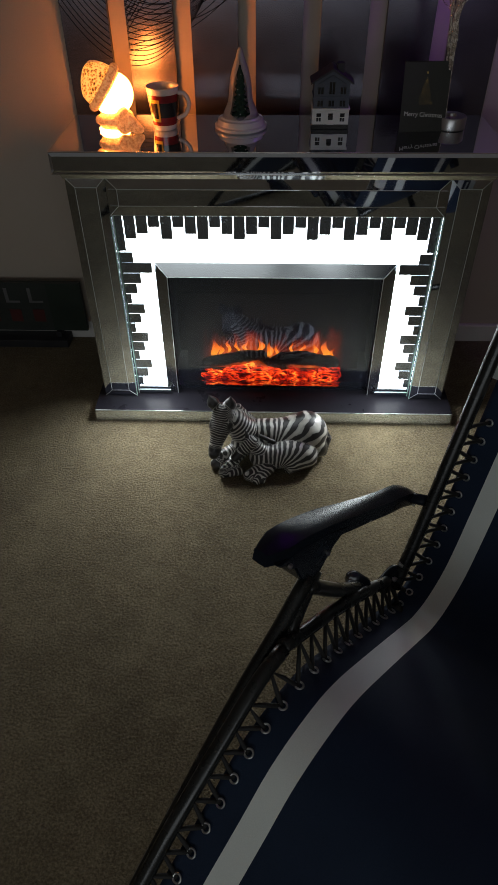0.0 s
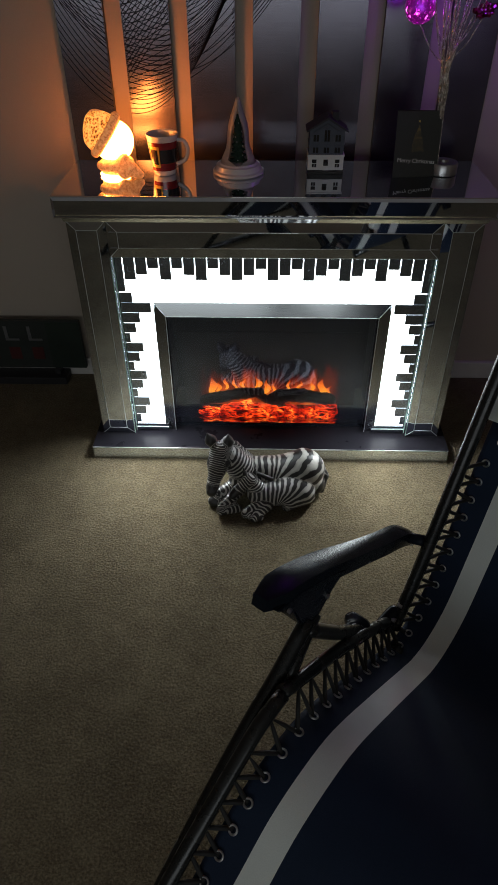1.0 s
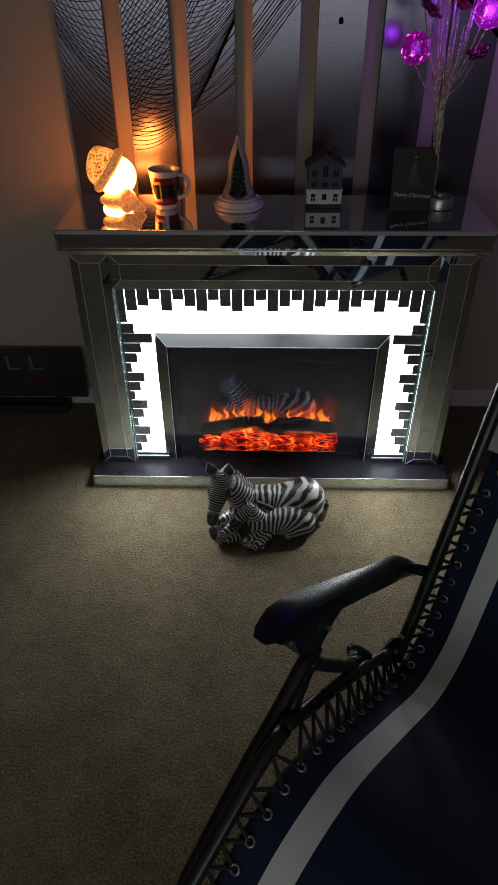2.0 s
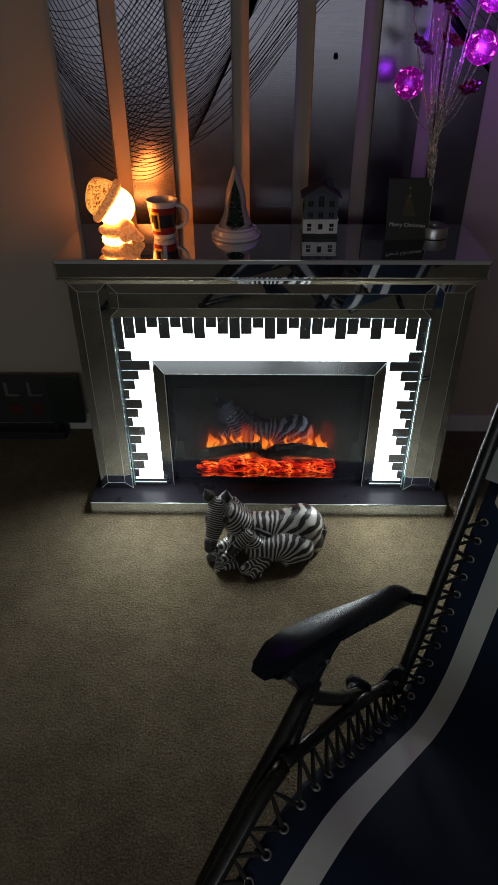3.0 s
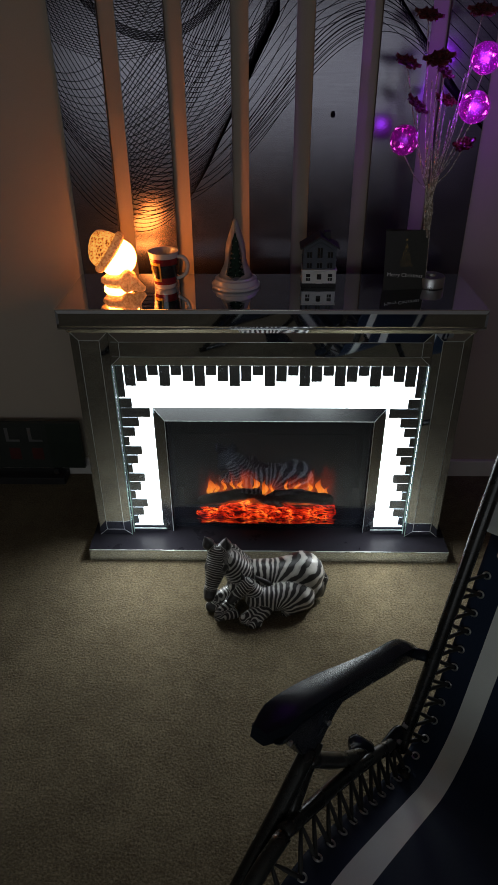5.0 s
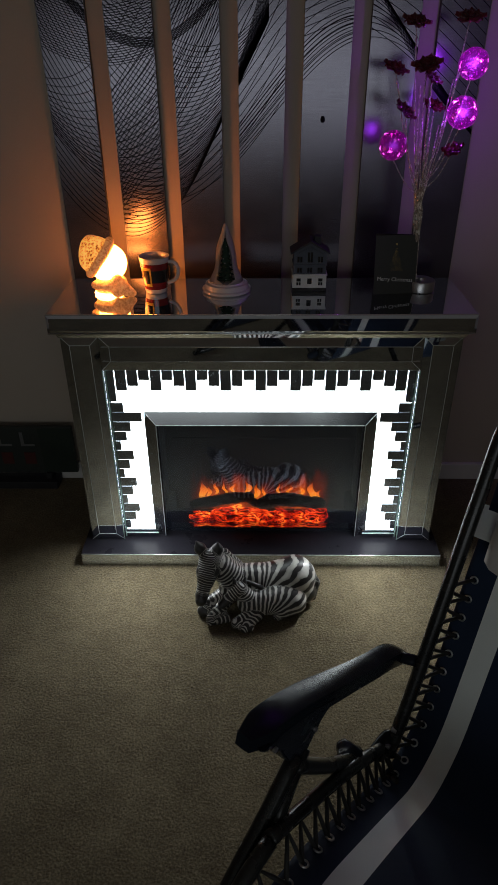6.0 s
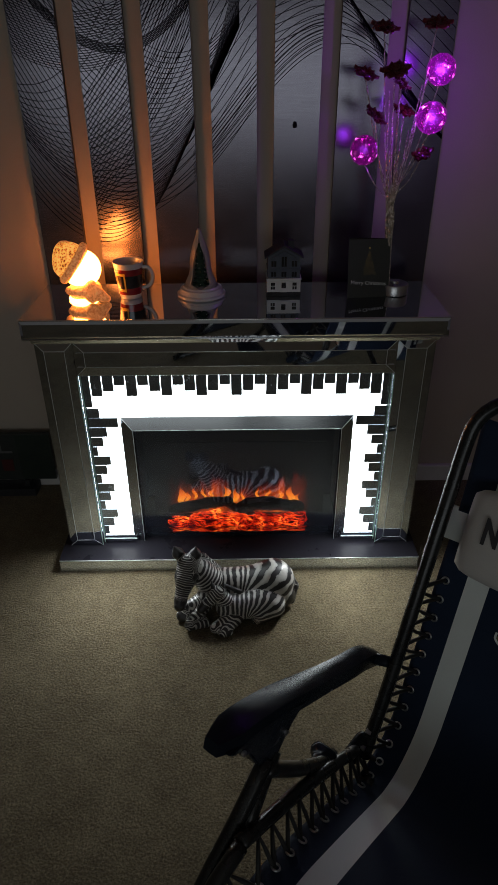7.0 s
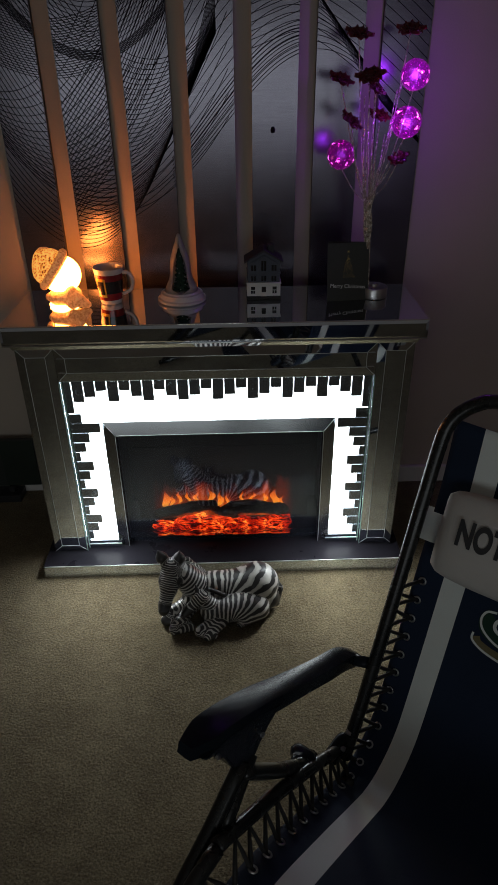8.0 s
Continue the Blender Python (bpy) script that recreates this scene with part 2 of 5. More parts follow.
M = {
    "carpet": carpet_material(),
    "wall": plain("painted_wall", (0.39, 0.335, 0.275), (0.45, 0.39, 0.325), 3, 0.75, bump=0.12, fine=260),
    "ceiling": plain("ceiling_paint", (0.72, 0.70, 0.66), (0.78, 0.76, 0.72), 3, 0.9, bump=0.1, fine=200),
    "skirting": plain("white_gloss_paint", (0.60, 0.58, 0.56), (0.68, 0.66, 0.63), 4, 0.4, bump=0.05),
    "mirror": mirror_material("silvered_mirror", (0.72, 0.79, 0.86)),
    "strip_mirror": plain("strip_mirror", (0.27, 0.305, 0.335), (0.35, 0.385, 0.415), 26, 0.22, metal=0.75, bump=0.02),
    "mantel_mirror": mirror_material("mantel_mirror", (0.56, 0.59, 0.65)),
    "edge": plain("ground_glass_edge", (0.60, 0.65, 0.64), (0.78, 0.83, 0.82), 40, 0.16, bump=0.0, spec=0.9),
    "edge_mirror": mirror_material("polished_edge", (0.9, 0.94, 0.93), 0.02, 0.02),
    "green_edge": plain("green_glass_edge", (0.30, 0.48, 0.40), (0.45, 0.62, 0.54), 40, 0.2, bump=0.05),
    "hearth_glass": plain("smoked_hearth_glass", (0.011, 0.0105, 0.014), (0.016, 0.015, 0.020), 14, 0.30, bump=0.02, spec=0.10),
    "board": plain("dark_board", (0.012, 0.012, 0.014), (0.022, 0.022, 0.025), 12, 0.5),
    "glow_panel": glow("lit_acrylic", (0.91, 0.98, 1.0), KEY_GLOW),
    "glass": glass_material(),
    "clear": clear_material(),
    "soot": plain("matt_black_metal", (0.006, 0.006, 0.007), (0.014, 0.013, 0.013), 14, 0.7),
    "log": plain("charred_log", (0.012, 0.009, 0.008), (0.05, 0.034, 0.025), 30, 0.85, bump=0.6, depth=0.004, fine=140),
    "embers": ember_material(),
    "flame": flame_material(),
    "flame_screen": flame_screen_material(),
    "metal_print": metal_print_material(),
    "ink": plain("black_ink", (0.004, 0.004, 0.005), (0.009, 0.009, 0.011), 30, 0.85, bump=0.0, spec=0.05),
    "print_side": plain("print_edge", (0.03, 0.028, 0.028), (0.05, 0.046, 0.044), 10, 0.5),
    "zebra": zebra_material(),
    "globe": globe_material(),
    "hat": hat_material(),
    "satin": mirror_material("satin_silver", (0.40, 0.42, 0.43), 0.16, 0.05),
    "fuzz": fuzz_material(),
    "glaze": plain("white_glaze", (0.56, 0.54, 0.50), (0.66, 0.64, 0.60), 20, 0.2, bump=0.05, coat=0.4),
    "red_glaze": plain("red_glaze", (0.16, 0.008, 0.010), (0.22, 0.014, 0.016), 14, 0.2, bump=0.03, coat=0.4),
    "black_glaze": plain("black_glaze", (0.010, 0.009, 0.009), (0.02, 0.018, 0.018), 14, 0.2, bump=0.03, coat=0.4),
    "yellow_glaze": plain("yellow_glaze", (0.50, 0.33, 0.04), (0.62, 0.43, 0.07), 14, 0.2, bump=0.03, coat=0.4),
    "bottle_tree": plain("dark_green_bristle", (0.006, 0.02, 0.012), (0.02, 0.055, 0.032), 80, 0.8, bump=0.8, depth=0.004, fine=260),
    "house_grey": plain("slate_blue_paint", (0.05, 0.058, 0.078), (0.085, 0.098, 0.125), 22, 0.6),
    "house_roof": plain("charcoal_roof", (0.018, 0.018, 0.022), (0.035, 0.034, 0.04), 30, 0.7, bump=0.3),
    "house_white": plain("cream_white_paint", (0.62, 0.62, 0.58), (0.76, 0.76, 0.72), 24, 0.5),
    "card": plain("dark_card", (0.016, 0.017, 0.013), (0.028, 0.028, 0.022), 16, 0.5, bump=0.05),
    "card_inside": plain("cream_card", (0.55, 0.52, 0.46), (0.62, 0.59, 0.53), 16, 0.8, bump=0.05),
    "gold": plain("gold_foil", (0.55, 0.36, 0.10), (0.75, 0.52, 0.18), 60, 0.35, metal=0.9),
    "silver_ink": plain("silver_foil", (0.55, 0.55, 0.52), (0.75, 0.75, 0.72), 60, 0.45, metal=0.3),
    "steel": plain("brushed_steel", (0.42, 0.42, 0.43), (0.55, 0.55, 0.56), 30, 0.3, metal=1.0),
    "stem": plain("tinsel_stem", (0.42, 0.36, 0.30), (0.75, 0.68, 0.6), 90, 0.25, metal=0.9, bump=0.5, depth=0.002),
    "petal": plain("dark_red_petal", (0.07, 0.004, 0.008), (0.16, 0.010, 0.014), 40, 0.28, bump=0.2, coat=0.5),
    "bauble": bauble_material(),
    "navy": weave_material("navy_canvas", (0.008, 0.016, 0.036), (0.013, 0.025, 0.054)),
    "white_canvas": weave_material("white_canvas", (0.64, 0.68, 0.65), (0.75, 0.79, 0.76)),
    "cushion": weave_material("off_white_cushion", (0.44, 0.42, 0.39), (0.55, 0.53, 0.50)),
    "tube": plain("black_powder_coat", (0.008, 0.009, 0.009), (0.016, 0.017, 0.017), 20, 0.26, bump=0.1, fine=400, spec=0.40),
    "arm": plain("black_moulded_plastic", (0.008, 0.010, 0.014), (0.013, 0.018, 0.027), 18, 0.23, bump=0.25, fine=500, spec=0.07),
    "cord": plain("black_elastic_cord", (0.008, 0.008, 0.008), (0.02, 0.02, 0.02), 50, 0.8, bump=0.4),
    "green_print": weave_material("green_print", (0.012, 0.035, 0.022), (0.02, 0.055, 0.035)),
    "gold_print": weave_material("gold_print", (0.14, 0.12, 0.06), (0.20, 0.17, 0.09)),
    "sign_black": plain("sign_face", (0.018, 0.022, 0.020), (0.028, 0.034, 0.030), 10, 0.5),
    "sign_green": plain("sign_green", (0.010, 0.018, 0.013), (0.015, 0.026, 0.018), 10, 0.5),
    "sign_grey": plain("sign_grey", (0.10, 0.10, 0.10), (0.15, 0.15, 0.15), 10, 0.5),
    "sign_red": plain("sign_red", (0.05, 0.010, 0.010), (0.08, 0.016, 0.014), 10, 0.5),
}


# ---- mesh helpers ----
ORIGIN = {}


def thing(name, at, label, category, group="", kind=""):
    """An empty at a thing's base, to carry its parts."""
    ob = new(name)
    ob.location = at
    ob.empty_display_size = 0.05
    ORIGIN[ob.name] = Vector(at)
    return tagged(ob, label, category, group, kind)


def part(name, bm, material, parent=None, label="", at=None, smooth=False, mats=None):
    """Links a bmesh, built in world places, as one mesh object under a thing or a part."""
    origin = ORIGIN[parent.name] if parent else Vector(at or (0, 0, 0))
    bmesh.ops.translate(bm, verts=bm.verts, vec=-origin)
    me = bpy.data.meshes.new(name)
    bm.to_mesh(me)
    bm.free()
    for m in mats or [material]:
        me.materials.append(M[m])
    if smooth:
        me.polygons.foreach_set("use_smooth", [True] * len(me.polygons))
    ob = new(name, me)
    if parent:
        ob.parent = parent
    else:
        ob.location = origin
    ORIGIN[ob.name] = origin
    if label:
        ob["label"] = label
    return ob


def smooth_by_angle(ob, degrees=40):
    """Smooth faces, with the sharp edges kept."""
    me = ob.data
    b = bmesh.new()
    b.from_mesh(me)
    for f in b.faces:
        f.smooth = True
    for e in b.edges:
        e.smooth = len(e.link_faces) == 2 and e.calc_face_angle(0) < radians(degrees)
    b.to_mesh(me)
    b.free()
    return ob


def box(x0, x1, y0, y1, z0, z1, bevel=0.0, segments=2, bm=None):
    bm = bm or bmesh.new()
    made = bmesh.ops.create_cube(bm, size=1.0, matrix=Matrix.Translation(((x0 + x1) / 2, (y0 + y1) / 2, (z0 + z1) / 2)) @ Matrix.Diagonal((x1 - x0, y1 - y0, z1 - z0, 1)))
    if bevel:
        edges = list({e for v in made["verts"] for e in v.link_edges})
        bmesh.ops.bevel(bm, geom=edges, offset=bevel, segments=segments, affect="EDGES", profile=0.5)
    return bm


def lathe(profile, centre, steps=40, bm=None, axis=None):
    """Turns (radius, height) pairs round an upright line."""
    bm = bm or bmesh.new()
    c = Vector(centre)
    rows = []
    for r, h in profile:
        rows.append([bm.verts.new(c + Vector((r * math.cos(2 * math.pi * i / steps), r * math.sin(2 * math.pi * i / steps), h))) for i in range(steps)])
    for a, b in zip(rows, rows[1:]):
        for i in range(steps):
            j = (i + 1) % steps
            bm.faces.new((a[i], a[j], b[j], b[i]))
    bm.faces.new(rows[0][::-1])
    bm.faces.new(rows[-1])
    return bm


def sweep(points, radius, steps=10, bm=None, taper=1.0):
    """A round tube along points."""
    bm = bm or bmesh.new()
    pts = [Vector(p) for p in points]
    up = Vector((0.31, 0.17, 0.93))
    rows = []
    for i, p in enumerate(pts):
        d = (pts[min(i + 1, len(pts) - 1)] - pts[max(i - 1, 0)]).normalized()
        x = (up - d * up.dot(d)).normalized()
        up = x
        y = d.cross(x)
        r = radius * (1 + (taper - 1) * i / max(1, len(pts) - 1))
        rows.append([bm.verts.new(p + r * (x * math.cos(2 * math.pi * k / steps) + y * math.sin(2 * math.pi * k / steps))) for k in range(steps)])
    for a, b in zip(rows, rows[1:]):
        for k in range(steps):
            j = (k + 1) % steps
            bm.faces.new((a[k], a[j], b[j], b[k]))
    bm.faces.new(rows[0][::-1])
    bm.faces.new(rows[-1])
    return bm


def spline(points, n):
    """n places along a smooth line through the points, evenly spaced."""
    p = [Vector(q) for q in points]
    p = [2 * p[0] - p[1]] + p + [2 * p[-1] - p[-2]]
    fine = []
    for i in range(1, len(p) - 2):
        for k in range(24):
            t = k / 24
            fine.append(0.5 * (2 * p[i] + (p[i + 1] - p[i - 1]) * t + (2 * p[i - 1] - 5 * p[i] + 4 * p[i + 1] - p[i + 2]) * t * t + (3 * p[i] - p[i - 1] - 3 * p[i + 1] + p[i + 2]) * t ** 3))
    fine.append(p[-2])
    run = [0.0]
    for a, b in zip(fine, fine[1:]):
        run.append(run[-1] + (b - a).length)
    out, j = [], 0
    for k in range(n):
        want = run[-1] * k / (n - 1)
        while j < len(run) - 2 and run[j + 1] < want:
            j += 1
        f = (want - run[j]) / max(1e-9, run[j + 1] - run[j])
        out.append(fine[j].lerp(fine[j + 1], min(1, f)))
    return out


def ring(centre, normal, radius, thick, steps=14, tube=6, bm=None):
    bm = bm or bmesh.new()
    turn = Vector(normal).to_track_quat("Z", "Y").to_matrix().to_4x4()
    rows = []
    for i in range(steps):
        a = 2 * math.pi * i / steps
        row = []
        for k in range(tube):
            b = 2 * math.pi * k / tube
            r = radius + thick * math.cos(b)
            row.append(bm.verts.new(Vector(centre) + turn @ Vector((r * math.cos(a), r * math.sin(a), thick * math.sin(b)))))
        rows.append(row)
    for i in range(steps):
        for k in range(tube):
            bm.faces.new((rows[i][k], rows[(i + 1) % steps][k], rows[(i + 1) % steps][(k + 1) % tube], rows[i][(k + 1) % tube]))
    return bm


def blob(cones, soft, cell):
    """A smooth closed skin round tapered limbs (a, b, radius at a, radius at b, stripes per metre, phase, dark)."""
    a = np.array([c[0] for c in cones], float)
    b = np.array([c[1] for c in cones], float)
    r0, r1 = np.array([c[2] for c in cones]), np.array([c[3] for c in cones])
    reach = max(r0.max(), r1.max()) + 3 * cell
    low, high = np.minimum(a, b).min(0) - reach, np.maximum(a, b).max(0) + reach
    dims = np.ceil((high - low) / cell).astype(int) + 1

    def field(p):
        d = b - a
        t = np.clip(((p[:, None, :] - a) * d).sum(-1) / np.maximum((d * d).sum(-1), 1e-12), 0, 1)
        gap = np.linalg.norm(p[:, None, :] - (a + t[..., None] * d), axis=-1) - (r0 + t * (r1 - r0))
        return gap, t

    grid = np.stack(np.meshgrid(*[low[i] + cell * np.arange(dims[i]) for i in range(3)], indexing="ij"), -1)
    flat = grid.reshape(-1, 3)
    value = np.empty(len(flat))
    for i in range(0, len(flat), 60000):
        gap, _ = field(flat[i:i + 60000])
        value[i:i + 60000] = -soft * np.log(np.exp(-gap / soft).sum(1) + 1e-300)
    v = value.reshape(dims)
    inside = v < 0
    place, weight = np.zeros((*(dims - 1), 3)), np.zeros(dims - 1)
    corners = [(i, j, k) for i in (0, 1) for j in (0, 1) for k in (0, 1)]

    def cut(o):
        return tuple(slice(o[i], dims[i] - 1 + o[i]) for i in range(3))

    for c in corners:
        for axis in range(3):
            if c[axis]:
                continue
            e = list(c)
            e[axis] = 1
            p, q = cut(c), cut(tuple(e))
            crossing = inside[p] != inside[q]
            f = np.where(crossing, v[p] / np.where(crossing, v[p] - v[q], 1), 0)
            place += np.where(crossing[..., None], grid[p] + f[..., None] * (grid[q] - grid[p]), 0)
            weight += crossing
    used = weight > 0
    index = -np.ones(dims - 1, int)
    index[used] = np.arange(used.sum())
    verts = place[used] / weight[used][:, None]
    faces = []
    for axis in range(3):
        u, w = (axis + 1) % 3, (axis + 2) % 3
        lo, hi = [slice(1, dims[i] - 1) for i in range(3)], [slice(1, dims[i] - 1) for i in range(3)]
        lo[axis], hi[axis] = slice(0, dims[axis] - 1), slice(1, dims[axis])
        p, q = inside[tuple(lo)], inside[tuple(hi)]
        hit = np.argwhere(p != q)
        start = np.array([1, 1, 1])
        start[axis] = 0
        for h in hit:
            base = h + start
            eu, ew = np.eye(3, dtype=int)[u], np.eye(3, dtype=int)[w]
            quad = [index[tuple(base - eu - ew)], index[tuple(base - ew)], index[tuple(base)], index[tuple(base - eu)]]
            faces.append(quad if p[tuple(h)] else quad[::-1])
    gap, t = field(verts)
    limb = b - a
    free = ((verts[:, None, :] - a) * limb).sum(-1) / np.maximum((limb * limb).sum(-1), 1e-12)
    share = np.exp(-gap / (soft * 0.8))
    share /= share.sum(1, keepdims=True)
    length = np.linalg.norm(b - a, axis=1)
    per, phase, dark = (np.array([c[k] for c in cones]) for k in (4, 5, 6))
    stripe = (share * (free * length * per + phase)).sum(1)
    shade = (share * dark).sum(1)
    return verts, faces, stripe, shade


def blob_object(name, cones, soft, cell, material, parent=None, at=None, label=""):
    verts, faces, stripe, shade = blob([tuple(c) + (0, 0, 0)[len(c) - 4:] if len(c) < 7 else c for c in cones], soft, cell)
    origin = ORIGIN[parent.name] if parent else Vector(at)
    me = bpy.data.meshes.new(name)
    me.from_pydata([tuple(Vector(v) - origin) for v in verts], [], faces)
    for key, values in (("stripe", stripe), ("dark", shade)):
        me.attributes.new(key, "FLOAT", "POINT").data.foreach_set("value", values.astype(np.float32))
    me.polygons.foreach_set("use_smooth", [True] * len(me.polygons))
    me.materials.append(M[material])
    ob = new(name, me)
    if parent:
        ob.parent = parent
    else:
        ob.location = origin
    ORIGIN[ob.name] = origin
    if label:
        ob["label"] = label
    return ob


def lettering(text, size, thick=0.0004, bold=0.0):
    """A bmesh of words in the built-in font, in the xy plane, centred."""
    data = bpy.data.curves.new("words", "FONT")
    data.body, data.size, data.extrude, data.align_x, data.align_y, data.offset = text, size, thick, "CENTER", "CENTER", bold
    ob = new("words", data)
    bpy.context.view_layer.update()
    me = bpy.data.meshes.new_from_object(ob.evaluated_get(bpy.context.evaluated_depsgraph_get()))
    bm = bmesh.new()
    bm.from_mesh(me)
    bpy.data.objects.remove(ob)
    bpy.data.meshes.remove(me)
    return bm


# ---- the room ----
X0, X1, Y0, Y1, H = -2.6, 2.6, -4.8, 0.45, 2.4


def build_room():
    ob = part("floor", box(X0, X1, Y0, Y1, -0.12, 0.0), "carpet")
    tagged(ob, "beige cut-pile carpet covering the whole living room floor", "carpet", kind="structure")
    ob = part("ceiling", box(X0, X1, Y0, Y1, H, H + 0.1), "ceiling")
    tagged(ob, "plain white painted ceiling", "ceiling", kind="structure")
    for name, b in (("wall_north", (X0 - 0.12, X1 + 0.12, Y1, Y1 + 0.12)), ("wall_south", (X0 - 0.12, X1 + 0.12, Y0 - 0.12, Y0)),
                    ("wall_west", (X0 - 0.12, X0, Y0, Y1)), ("wall_east", (X1, X1 + 0.12, Y0, Y1))):
        ob = part(name, box(*b, -0.12, H + 0.1), "wall")
        tagged(ob, "plain beige painted living room wall", "wall", kind="structure")
    for name, b in (("baseboard_north", (X0, X1, Y1 - 0.018, Y1)), ("baseboard_south", (X0, X1, Y0, Y0 + 0.018)),
                    ("baseboard_west", (X0, X0 + 0.018, Y0 + 0.02, Y1 - 0.02)), ("baseboard_east", (X1 - 0.018, X1, Y0 + 0.02, Y1 - 0.02))):
        ob = part(name, box(*b, 0.0, 0.07, 0.004), "skirting")
        tagged(ob, "low white painted baseboard along the wall", "baseboard", kind="structure")


build_room()


# ---- the mirrored fireplace ----
MANTEL_Z = 0.826
FRONT = 0.012


def bevel_tile(x0, x1, z0, z1, y, margin, drop=0.004, back=0.010):
    """A mirror tile facing -y with ground bevels all round."""
    bm = bmesh.new()
    rows = []
    for inset, depth in ((0, back), (0, drop), (margin, 0)):
        rows.append([bm.verts.new((x, y + depth, z)) for x, z in ((x0 + inset, z0 + inset), (x1 - inset, z0 + inset), (x1 - inset, z1 - inset), (x0 + inset, z1 - inset))])
    for a, b in zip(rows, rows[1:]):
        for i in range(4):
            bm.faces.new((a[i], a[(i + 1) % 4], b[(i + 1) % 4], b[i]))
    bm.faces.new(rows[-1])
    bm.faces.new(rows[0][::-1])
    return bm


def tile_lines(x0, x1, z0, z1, y, margin, drop=0.004, w=0.0017):
    """The fine ground lines where a tile's bevels meet."""
    bm = bmesh.new()
    o = [Vector((x, y + drop, z)) for x, z in ((x0, z0), (x1, z0), (x1, z1), (x0, z1))]
    i = [Vector((x, y, z)) for x, z in ((x0 + margin, z0 + margin), (x1 - margin, z0 + margin), (x1 - margin, z1 - margin), (x0 + margin, z1 - margin))]
    for a, b in [(i[k], i[(k + 1) % 4]) for k in range(4)] + [(o[k], i[k]) for k in range(4)]:
        sweep([a, b], w / 2, 5, bm)
    return bm


def build_fireplace():
    fp = thing("fireplace", (0, 0.14, 0), "mirrored electric fireplace with glowing white key-shaped border, switched on", "fireplace")
    # hearth slab and mantel shelf
    hearth = part("hearth", box(-0.574, 0.574, -0.060, 0.295, 0.0, 0.0440, 0.0015, 1), "mirror", fp, "mirrored hearth slab")
    part("hearth_top", box(-0.5735, 0.5735, -0.0595, 0.295, 0.0441, 0.046), "hearth_glass", hearth, "smoked grey glass top")
    part("edge_line", sweep([(-0.573, -0.0600, 0.0455), (0.573, -0.0600, 0.0455)], 0.0009, 5), "edge", hearth)
    mantel = part("mantel_shelf", box(-0.575, 0.575, 0.0, 0.312, 0.772, MANTEL_Z, 0.0012, 1), "mantel_mirror", fp, "dark mirrored mantel shelf")
    fascia = part("fascia", bevel_tile(-0.574, 0.574, 0.773, 0.824, -0.006, 0.008, 0.004, 0.0055), "mantel_mirror", mantel)
    part("edge_line", sweep([(-0.574, -0.0010, 0.8248), (0.574, -0.0010, 0.8248)], 0.0014, 12), "edge_mirror", mantel, smooth=True)
    part("edge_line", sweep([(-0.574, -0.0035, 0.7722), (0.574, -0.0035, 0.7722)], 0.0016, 12), "edge_mirror", mantel, smooth=True)
    for sx in (-1, 1):
        bm = bmesh.new()
        x = sx * 0.5752
        q = [bm.verts.new(p) for p in ((x, 0.006, 0.776), (x + sx * 0.004, 0.014, 0.784), (x + sx * 0.004, 0.300, 0.784), (x, 0.308, 0.776), (x, 0.308, 0.822), (x + sx * 0.004, 0.300, 0.814), (x + sx * 0.004, 0.014, 0.814), (x, 0.006, 0.822))]
        for f in ((0, 1, 2, 3), (1, 6, 5, 2), (6, 7, 4, 5), (0, 7, 6, 1), (2, 5, 4, 3)):
            bm.faces.new([q[i] for i in (f if sx > 0 else f[::-1])])
        part("end_mirror", bm, "mantel_mirror", mantel)
    # sloping strip below the shelf
    bm = bmesh.new()
    v = [bm.verts.new(p) for p in ((-0.556, 0.000, 0.7715), (0.556, 0.000, 0.7715), (0.552, 0.0075, 0.757), (-0.552, 0.0075, 0.757), (-0.548, 0.06, 0.757), (0.548, 0.06, 0.757), (-0.556, 0.06, 0.7715), (0.556, 0.06, 0.7715))]
    for f in ((0, 3, 2, 1), (3, 4, 5, 2), (4, 6, 7, 5), (6, 0, 1, 7), (0, 6, 4, 3), (1, 2, 5, 7)):
        bm.faces.new([v[i] for i in f])
    part("cornice", bm, "mirror", fp)
    # columns and frieze
    for sx in (-1, 1):
        xa, xb = sorted((sx * 0.446, sx * 0.550))
        col = part("column", box(xa, xb, FRONT + 0.0105, 0.29, 0.0465, 0.7565), "mirror", fp)
        tile = (xa, xb, 0.047, 0.756, FRONT, 0.024)
        part("front_mirror", bevel_tile(*tile), "mirror", col)
        part("edge_line", tile_lines(*tile), "edge", col)
        xi = sx * 0.4455
        part("glass_edge", sweep([(xi, FRONT + 0.002, 0.048), (xi, FRONT + 0.002, 0.654)], 0.0014, 6), "green_edge", col)
        part("glass_edge", sweep([(xi - sx * 0.004, FRONT + 0.017, 0.048), (xi - sx * 0.004, FRONT + 0.017, 0.655)], 0.0016, 6), "green_edge", col)
    frieze = part("frieze", box(-0.4455, 0.4455, FRONT + 0.0105, 0.29, 0.656, 0.7565), "mirror", fp)
    tile = (-0.4455, 0.4455, 0.656, 0.756, FRONT, 0.028)
    part("front_mirror", bevel_tile(*tile), "mirror", frieze)
    part("edge_line", tile_lines(*tile), "edge", frieze)
    for z in (0.6845, 0.7275, 0.6565, 0.7555):
        part("edge_line", sweep([(-0.44, FRONT + (0.0002 if 0.67 < z < 0.74 else 0.0042), z), (0.44, FRONT + (0.0002 if 0.67 < z < 0.74 else 0.0042), z)], 0.0011, 12), "edge_mirror", frieze, smooth=True)
